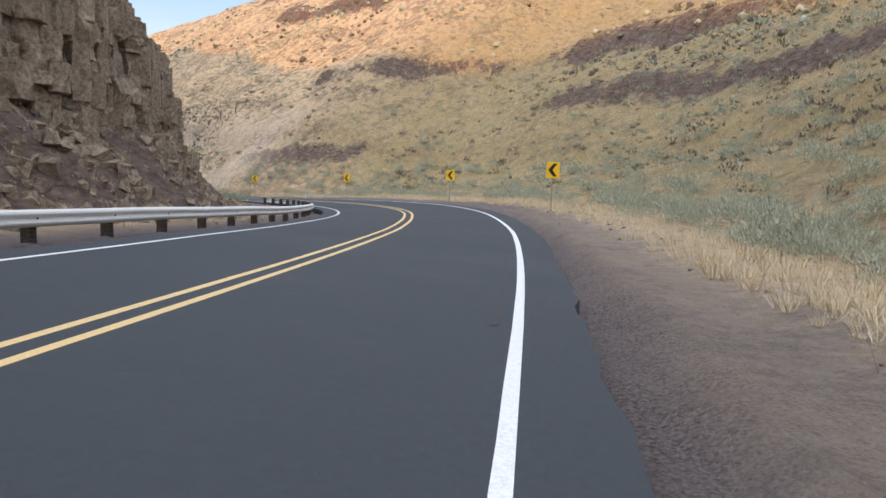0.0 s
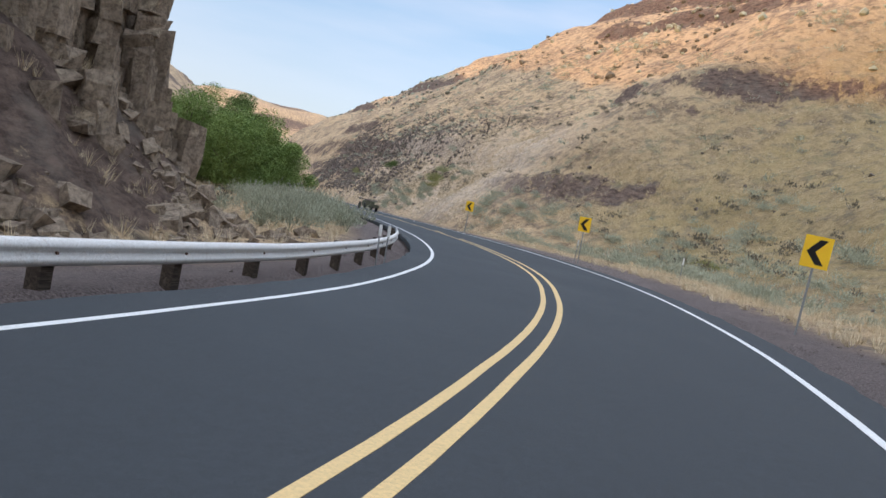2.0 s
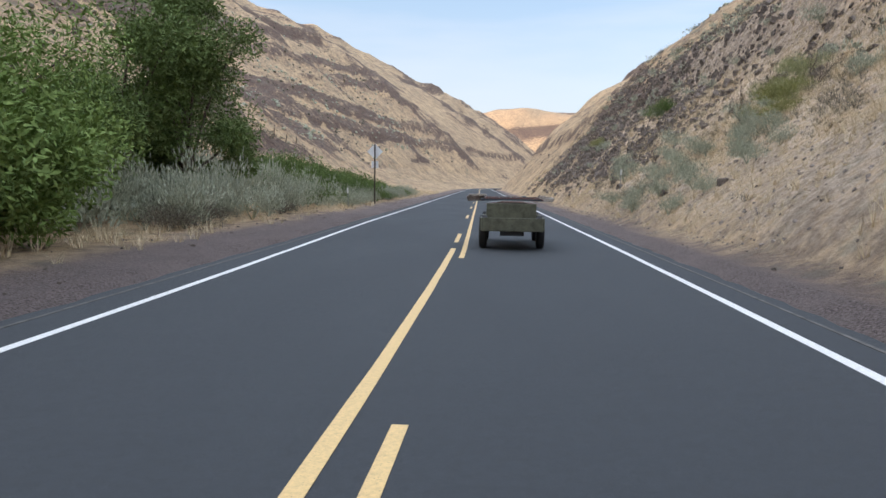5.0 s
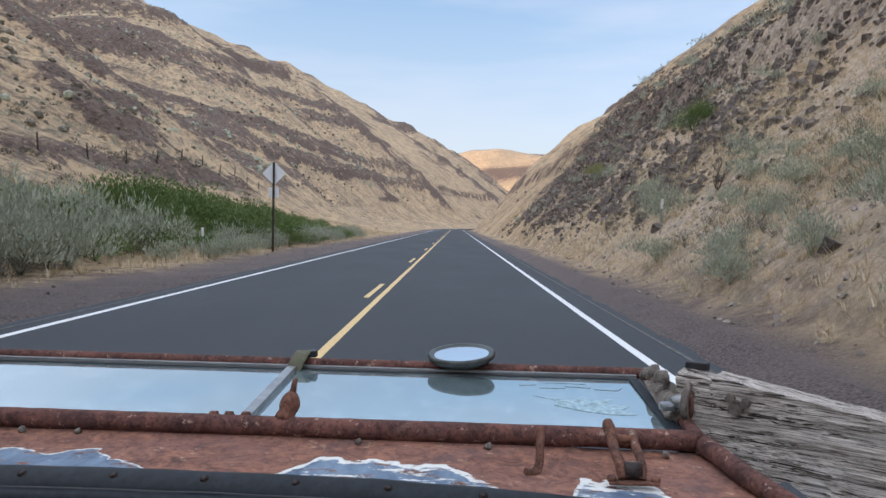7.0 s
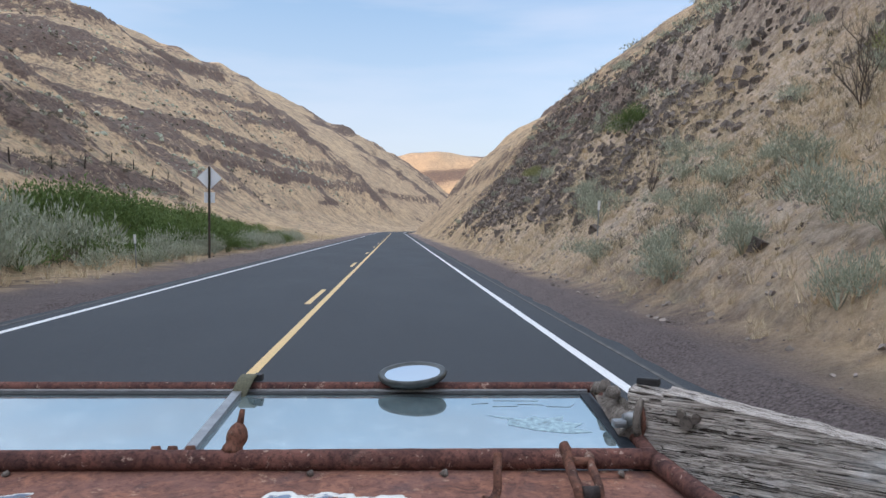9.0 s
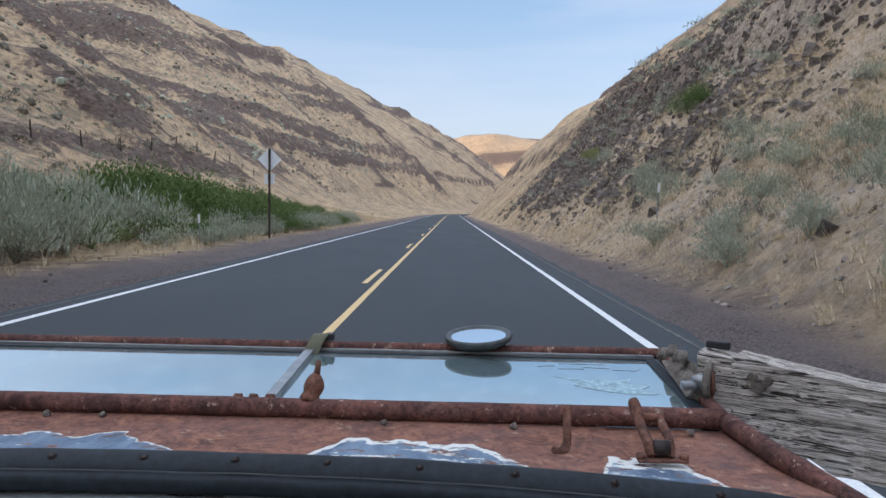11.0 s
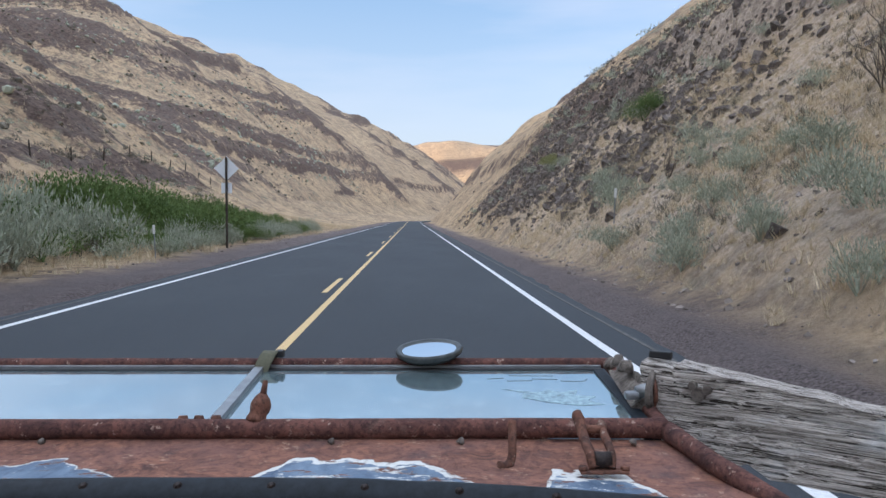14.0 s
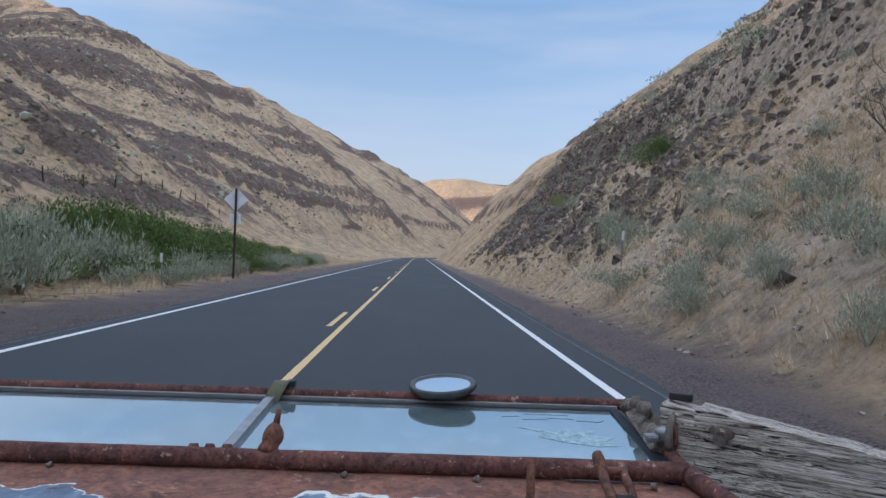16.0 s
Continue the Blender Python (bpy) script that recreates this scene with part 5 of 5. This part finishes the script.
scatter("bend_scrub", [clump(500 + k, 7, 0.42, 0.24, stems=0) for k in range(7)], np.stack([x, y, z - 0.03, size], 1), SHRUB, "low dry scrub dotting the hill outside the bend", "brush")
x, y, z, s, d = spread(54000, (-45, -105), (45, 110), lambda x, y, s, d: (abs(d) > 6.5) * 0.6 * (0.3 + ease(field(x, y, 7, 3), 0.38, 0.6)) * (1 - 0.7 * ease(abs(d), 18, 45)))
size = RNG.uniform(0.22, 0.55, len(x))
scatter("dry_grass", GRASS, np.stack([x, y, z, size], 1), STRAW, "tufts of straw-coloured dry grass", "grass")
x, y, z, s, d = spread(35000, (5.5, 0), (21, 38), lambda x, y, s, d: ease(d, 5.9, 6.9) * (0.3 + ease(field(x, y, 3.5, 4), 0.38, 0.6)) * (1 - 0.5 * ease(d, 11, 18)))
size = RNG.uniform(0.09, 0.24, len(x)) + 0.12 * (RNG.random(len(x)) < 0.08)
TUFTS = [grass(280 + k, 16, 1.0, 1.05, 1.25) for k in range(8)]
x2, y2, z2, _, _ = spread(5200, (5.5, 2), (24, 46), lambda x, y, s, d: ease(d, 6.6, 7.6) * ease(field(x + 40, y, 4, 3), 0.42, 0.62))
size2 = RNG.uniform(0.2, 0.65, len(x2))
scatter("bank_scrub", [clump(400 + k, 46, 0.17, 0.022, stems=10) for k in range(6)], np.stack([x2, y2, z2 - 0.02, size2], 1), SHRUB, "grey-brown dead scrub on the roadside bank", "brush")
x3, y3, z3, _, _ = spread(10000, (5.0, -2), (20, 40), lambda x, y, s, d: 0.8 * ease(d, 5.2, 6.6) * (1 - 0.8 * ease(d, 8.0, 12)))
size3 = 0.02 + 0.12 * RNG.random(len(x3)) ** 4
scatter("bank_stones", ROCKS, np.stack([x3, y3, z3 + 0.005, size3], 1), STONE, "brown stones fallen along the foot of the bank", "stones")
scatter("bank_grass", TUFTS, np.stack([x, y, z, size], 1), STRAW, "straw-coloured grass on the roadside bank", "grass")

x, y, z, s, d = spread(44000, (-50, -100), (16, -5), lambda x, y, s, d: ease(d, 6.2, 6.9) * (1 - ease(d, 8.6, 10.5)) * ease(s, -15, 0) * (0.25 + 0.75 * ease(field(x, y, 4, 3), 0.4, 0.6)))
size = RNG.uniform(0.2, 0.5, len(x))
scatter("verge_grass", [grass(380 + k, 26, 1.0, 0.9, 0.9) for k in range(6)], np.stack([x, y, z, size], 1), STRAW, "pale dry grass along the outside of the bend", "grass")


def tree(name, x, y, tall, wide, leaf, label, category, seed, density=1.0, leafsize=1.0):
    """A many-stemmed willow: trunk, limbs and a crown of small leaves in uneven masses."""
    r = np.random.default_rng(seed)
    random.seed(seed)
    z = float(height_at(x, y)) - 0.05
    base = thing(name, pose(x, y, z), label, category)
    part("trunk", tube(bmesh.new(), curve([(0, 0, 0), (0.15, 0.05, tall * 0.2), (0.05, -0.1, tall * 0.45)], 5), [0.22 - 0.012 * k for k in range(11)], 9), BARK, base)
    tips = []
    for k in range(11):
        a = k * 2.4 + r.uniform(-0.4, 0.4)
        rad, up = wide * r.uniform(0.45, 0.95), tall * r.uniform(0.25, 0.97)
        rad *= math.sqrt(max(0.08, 1 - (up / tall - 0.35) ** 2 / 0.45))
        tip = Vector((math.cos(a) * rad, math.sin(a) * rad, up))
        part("limb", tube(bmesh.new(), curve([(0.08, 0, tall * 0.12), (tip.x * 0.4, tip.y * 0.4, up * 0.55 + 0.2), tip], 5), [0.10 - 0.008 * j for j in range(11)], 6), BARK, base)
        tips.append(tip)
        tips.append(tip * 0.72 + Vector((r.normal(0, 0.5), r.normal(0, 0.5), r.normal(0, 0.4))))
    tips += [Vector((r.uniform(-wide, wide) * 0.7, r.uniform(-wide, wide) * 0.7, tall * r.uniform(0.12, 0.4))) for k in range(8)]
    tri = []
    for c in tips:
        size = wide * r.uniform(0.24, 0.40)
        n = int(620 * density)
        way = r.normal(0, 1, (n, 3))
        way /= np.linalg.norm(way, axis=1)[:, None]
        p = np.array(c) + way * size * (r.random(n) ** 0.45)[:, None] * [1, 1, 0.85]
        p[:, 2] = np.maximum(p[:, 2], 0.15)
        up = way * 0.6 + r.normal(0, 0.6, (n, 3))
        up /= np.linalg.norm(up, axis=1)[:, None]
        side = np.cross(up, r.normal(0, 1, (n, 3)))
        side /= np.linalg.norm(side, axis=1)[:, None] + 1e-9
        ln, wd = leafsize * r.uniform(0.10, 0.19, n)[:, None], leafsize * r.uniform(0.035, 0.055, n)[:, None]
        tri.append(np.stack([p - side * wd, p + up * ln, p + side * wd], 1))
        tri.append(np.stack([p - side * wd, p + side * wd, p - up * ln], 1))
    tri = np.concatenate(tri)
    crown = new("crown", mesh_of("crown", tri.reshape(-1, 3), np.arange(len(tri) * 3).reshape(-1, 3), leaf))
    crown.parent = base
    return base


for x, y, tall, wide, seed in ((-10.2, -9.0, 5.0, 3.4, 1), (-13.5, -12.5, 6.0, 3.6, 7), (-12.4, -3.2, 7.4, 4.4, 2), (-17.5, -6.0, 7.6, 4.6, 3), (-15.5, 3.6, 9.0, 5.0, 5), (-10.2, -3.6, 4.0, 3.2, 9), (-20.5, 1.5, 7.0, 4.4, 12)):
    tree("willow", x, y, tall, wide, WILLOW, "dense bright green willow beside the creek", "tree", seed, 1.7, 0.72)
tree("roadside_tree", -11.9, 12.8, 8.6, 3.1, GREEN, "dark green roadside tree with leaves down to the ground", "tree", 16, 2.0, 0.7)
tree("roadside_tree", -14.2, 11.6, 9.8, 4.8, GREEN, "dark green roadside tree with pale limbs", "tree", 6, 1.8, 0.75)

random.seed(21)
LEAFY = [bush_mesh("green_brush", clump(120 + k, 2000, 0.036, 0.022, 0.7, 0.9, 0.55), GREEN) for k in range(3)]
FINE_LEAFY = [bush_mesh("green_brush", clump(124 + k, 5000, 0.028, 0.015, 0.7, 0.9, 0.55), GREEN) for k in range(3)]
for n in range(44):
    sx = 129 + 1.1 * n + random.uniform(-0.8, 0.8)
    dx = -(9.4 + 2.4 * (n % 3) + random.uniform(-0.6, 0.6))
    size = (random.uniform(2.4, 3.2) + 0.4 * (n % 3)) * (0.72 + 0.55 * math.exp(-(((sx - 146) / 13) ** 2)))
    p = on_road(sx, dx)
    bush("green_brush", LEAFY[n % 3], p.x, p.y, size, "dense low green brush along the creek", "bush", "creek brush", random.uniform(0.65, 0.9))
for n in range(9):
    p = on_road(134 + 4.0 * n + random.uniform(-0.4, 0.4), -random.uniform(7.6, 8.4))
    bush("green_brush", (FINE_LEAFY if n < 6 else LEAFY)[n % 3], p.x, p.y, random.uniform(1.1, 1.9), "low green brush at the edge of the gravel", "bush", "creek brush", random.uniform(0.6, 0.85))
BROWNS = [bush_mesh("dry_brush", clump(180 + k, 3000, 0.035, 0.012, 0.7, 0.9, 0.55), SHRUB) for k in range(2)]
for n in range(14):
    p = on_road(110 + 2.6 * n + random.uniform(-0.8, 0.8), -random.uniform(8.2, 10.5))
    bush("dry_brush", BROWNS[n % 2], p.x, p.y, random.uniform(1.2, 2.2), "brown dry brush among the green", "bush", "dry brush", random.uniform(0.6, 0.85))
YELLOWS = [bush_mesh("rabbitbrush", clump(140 + k, 5000, 0.03, 0.014, 0.7, 0.9, 0.55), YELLOWGREEN) for k in range(2)]
for n, (sx, dx, size) in enumerate(((117.0, 10.8, 1.7), (118.6, 11.8, 2.0), (120.4, 12.6, 1.8), (122.0, 13.8, 1.9), (152, 10.5, 1.6), (156, 11.0, 1.5), (72, 14, 1.2))):
    p = on_road(sx, dx)
    bush("rabbitbrush", YELLOWS[n % 2], p.x, p.y, size, "yellow-green flowering brush on the bank", "bush", "yellow-green brush", random.uniform(0.7, 0.9))


def dead_shrub(x, y, tall, seed):
    """A leafless shrub: crooked stems that fork twice into twigs."""
    r = random.Random(seed)
    base = thing("dead_shrub", pose(x, y, float(height_at(x, y)) - 0.05, 0, 0, r.uniform(0, 360)), "bare dark dead shrub on the roadside bank", "bush", "dead shrubs")

    def limb(bm, start, way, length, radius, depth):
        points, p, w = [start], start, way
        for k in range(4):
            w = (w + Vector((r.uniform(-0.35, 0.35), r.uniform(-0.35, 0.35), r.uniform(-0.05, 0.30)))).normalized()
            p = p + w * length / 4
            points.append(p)
        tube(bm, points, [radius * (1 - 0.14 * k) for k in range(5)], 5)
        for k in range(4 if depth else 0):
            side = (w + Vector((r.uniform(-0.9, 0.9), r.uniform(-0.9, 0.9), r.uniform(-0.1, 0.5)))).normalized()
            limb(bm, points[1 + k], side, length * 0.6, radius * 0.5, depth - 1)

    for k in range(6):
        a = k * 1.05 + r.uniform(-0.4, 0.4)
        bm = bmesh.new()
        limb(bm, Vector((0, 0, 0)), Vector((0.6 * math.cos(a), 0.6 * math.sin(a), 0.9)).normalized(), tall * r.uniform(0.5, 0.75), 0.014 * tall, 2)
        part("stem", bm, BARK, base)


for n, (sx, dx, tall) in enumerate(((121.5, 11.2, 1.5), (123.5, 13.0, 1.7), (118.0, 12.6, 1.2), (129.0, 9.4, 1.1))):
    p = on_road(sx, dx)
    dead_shrub(p.x, p.y, tall, 50 + n)

p = on_road(141, 12.5)
bush("juniper", FINE_LEAFY[0], p.x, p.y, 2.0, "dark green rounded juniper rooted in the rock cut", "bush", "", 1.1)

# ---------------------------------------------------------------- roadside furniture
rail = thing("guardrail", pose(*on_road(30, -5.4)), "weathered white steel guardrail on dark wooden posts", "guardrail")
back_to = rail.matrix_world.inverted()


def rail_line(s):
    """The rail's run: beside the road, then flared off at its far end."""
    d = -5.15 + 0.35 * float(ease(s, 18, 36))
    return back_to @ on_road(s, d)


profile = [(-0.03, 0.21), (0.02, 0.23), (0.055, 0.27), (0.055, 0.30), (0.0, 0.345), (0.0, 0.375), (0.055, 0.42), (0.055, 0.45), (0.02, 0.49), (-0.03, 0.51)]
runs = np.arange(-70, 64.6, 0.45)
rows = []
for sx in runs:
    p, q = rail_line(sx), rail_line(sx + 0.3)
    way = (q - p).normalized()
    out = Vector((way.y, -way.x, 0))
    dent = 0.03 * noise.noise(Vector((sx * 0.35, 0, 0)))
    rows.append([p + out * (a + dent) + Vector((0, 0, b + 0.02 * noise.noise(Vector((sx * 0.2, 3, 0))))) for a, b in profile])
bm = sheet(rows)
bmesh.ops.solidify(bm, geom=bm.faces[:], thickness=0.006)
part("rail_beam", bm, RAIL_PAINT, rail, "dented white steel beam with rust streaks")
for k in range(54):
    sx = -68.2 + 2.5 * k
    p, q = rail_line(sx), rail_line(sx + 0.3)
    turn = math.atan2((q - p).y, (q - p).x)
    way = (q - p).normalized()
    c = p - Vector((way.y, -way.x, 0)) * 0.16
    m = Matrix.Translation(c) @ Matrix.Rotation(turn + random.uniform(-0.04, 0.04), 4, "Z")
    post = part("post", box(bmesh.new(), (0, 0, -0.02), (0.17, 0.20, 1.02), bevel=0.012), POST_WOOD, rail)
    post.matrix_local = m
    part("splice_bolt", bar([(0, -0.18, 0.36), (0, -0.20, 0.36)], 0.018, 8), IRON_RUST, post)


def chevron_sign(x, y, z, face):
    """A yellow curve marker on its post, facing the given point."""
    aim = math.degrees(math.atan2(face[1] - y, face[0] - x)) + 90
    ground_z = float(height_at(x, y))
    sign = thing("chevron_sign", pose(x, y, ground_z, 0, random.uniform(-2, 2), aim), "yellow curve sign with a black chevron on a steel post", "road sign", "chevron signs")
    h = z - ground_z
    part("post", box(bmesh.new(), (0, 0.03, (h + 0.3) / 2 - 0.1), (0.05, 0.035, h + 0.5), bevel=0.006), GALVANISED, sign)
    board = part("board", box(bmesh.new(), (0, 0, h), (0.61, 0.006, 0.76), bevel=0.002), SIGN_YELLOW, sign, "yellow board")
    t = 0.3
    pts = [(0.20, -0.005, h + t), (0.02, -0.005, h + t), (-0.22, -0.005, h), (0.02, -0.005, h - t), (0.20, -0.005, h - t), (-0.03, -0.005, h)]
    bm = bmesh.new()
    v = [bm.verts.new(p) for p in pts]
    bm.faces.new((v[0], v[1], v[2], v[5]))
    bm.faces.new((v[5], v[2], v[3], v[4]))
    bmesh.ops.solidify(bm, geom=bm.faces[:], thickness=0.001)
    part("chevron", bm, BLACK, board, "black chevron")


for x, y, z, face in ((-13.86, -73.03, 2.12, (-36, -88)), (-3.75, -57.06, 2.19, (-24, -78)), (2.17, -37.94, 2.17, (-10, -60)), (3.82, -18.72, 2.19, (-5.6, -47))):
    chevron_sign(x, y, z, face)


def delineator(x, y, tall, count=1):
    ground_z = float(height_at(x, y))
    for k in range(count):
        d = thing("delineator_post", pose(x + 0.22 * k, y, ground_z, random.uniform(-3, 3), random.uniform(-3, 3), 0), "slim roadside delineator post with a white plate", "marker post", "delineators")
        part("stake", box(bmesh.new(), (0, 0, tall / 2 - 0.1), (0.035, 0.02, tall + 0.2), bevel=0.003), GALVANISED, d)
        part("reflector", box(bmesh.new(), (0, -0.014, tall - 0.14), (0.085, 0.008, 0.30), bevel=0.003), WHITE_PLASTIC, d, "white reflector plate")


for x, y, tall, count in ((-12.7, -51.9, 1.25, 2), (3.55, -44.15, 1.1, 1), (2.35, -37.3, 1.2, 1), (-8.0, -24.0, 1.1, 1), (7.7, 22.0, 1.1, 1), (-7.2, 24.0, 1.1, 1)):
    delineator(x, y, tall, count)

# road sign seen from behind
p = on_road(S_TRUCK + 32, -6.9)
sign = thing("warning_sign", pose(p.x, p.y, float(height_at(p.x, p.y)), 0, 0, 3), "bare grey back of a diamond road sign on a dark post", "road sign")
part("post", box(bmesh.new(), (0, 0, 1.9), (0.09, 0.09, 4.3), bevel=0.008), POST_WOOD, sign, "dark wooden post")
bm = box(bmesh.new(), (0, 0.055, 0), (0.76, 0.005, 0.76), bevel=0.002)
bmesh.ops.transform(bm, matrix=Matrix.Translation((0, 0, 3.55)) @ Matrix.Rotation(radians(45), 4, "Y"), verts=bm.verts[:])
part("diamond_board", bm, SIGN_GREY, sign, "bare aluminium diamond")
part("plate", box(bmesh.new(), (0, 0.055, 2.68), (0.46, 0.005, 0.46), bevel=0.002), SIGN_GREY, sign, "small square plate")
for z in (2.55, 2.80, 3.3, 3.8):
    part("bolt", bar([(0, -0.05, z), (0, -0.06, z)], 0.012, 6), STEEL, sign)


def fence_post(x, y, tall, lean):
    m = pose(x, y, float(height_at(x, y)), lean[0], lean[1], random.uniform(0, 90))
    ob = new("fence_post", None)
    bm = lumpy(tube(bmesh.new(), along((0, 0, -0.2), (0.02, 0.01, tall), 5), [0.075, 0.07, 0.068, 0.065, 0.055], 8), 0.012, 6)
    me = bpy.data.meshes.new("fence_post")
    bm.to_mesh(me)
    bm.free()
    me.materials.append(POST_WOOD)
    bpy.data.objects.remove(ob)
    ob = new("fence_post", me)
    ob.matrix_world = m
    tagged(ob, "leaning weathered wooden fence post on the hillside", "fence post", "old fence")


for k in range(14):
    p = on_road(S_TRUCK + 20 + 7.5 * k, -27 - 0.35 * k)
    fence_post(p.x, p.y, 1.25, (random.uniform(-8, 8), random.uniform(-8, 8)))
for sx, dx, ln in ((S_TRUCK + 17, 19.5, (6, -14)), (S_TRUCK + 18.5, 20.5, (-20, 32)), (S_TRUCK + 15.5, 21.5, (2, 6)), (12, 27, (3, 10)), (14, 28, (-5, 4)), (16, 27.5, (0, -12))):
    p = on_road(sx, dx)
    fence_post(p.x, p.y, 1.6, ln)
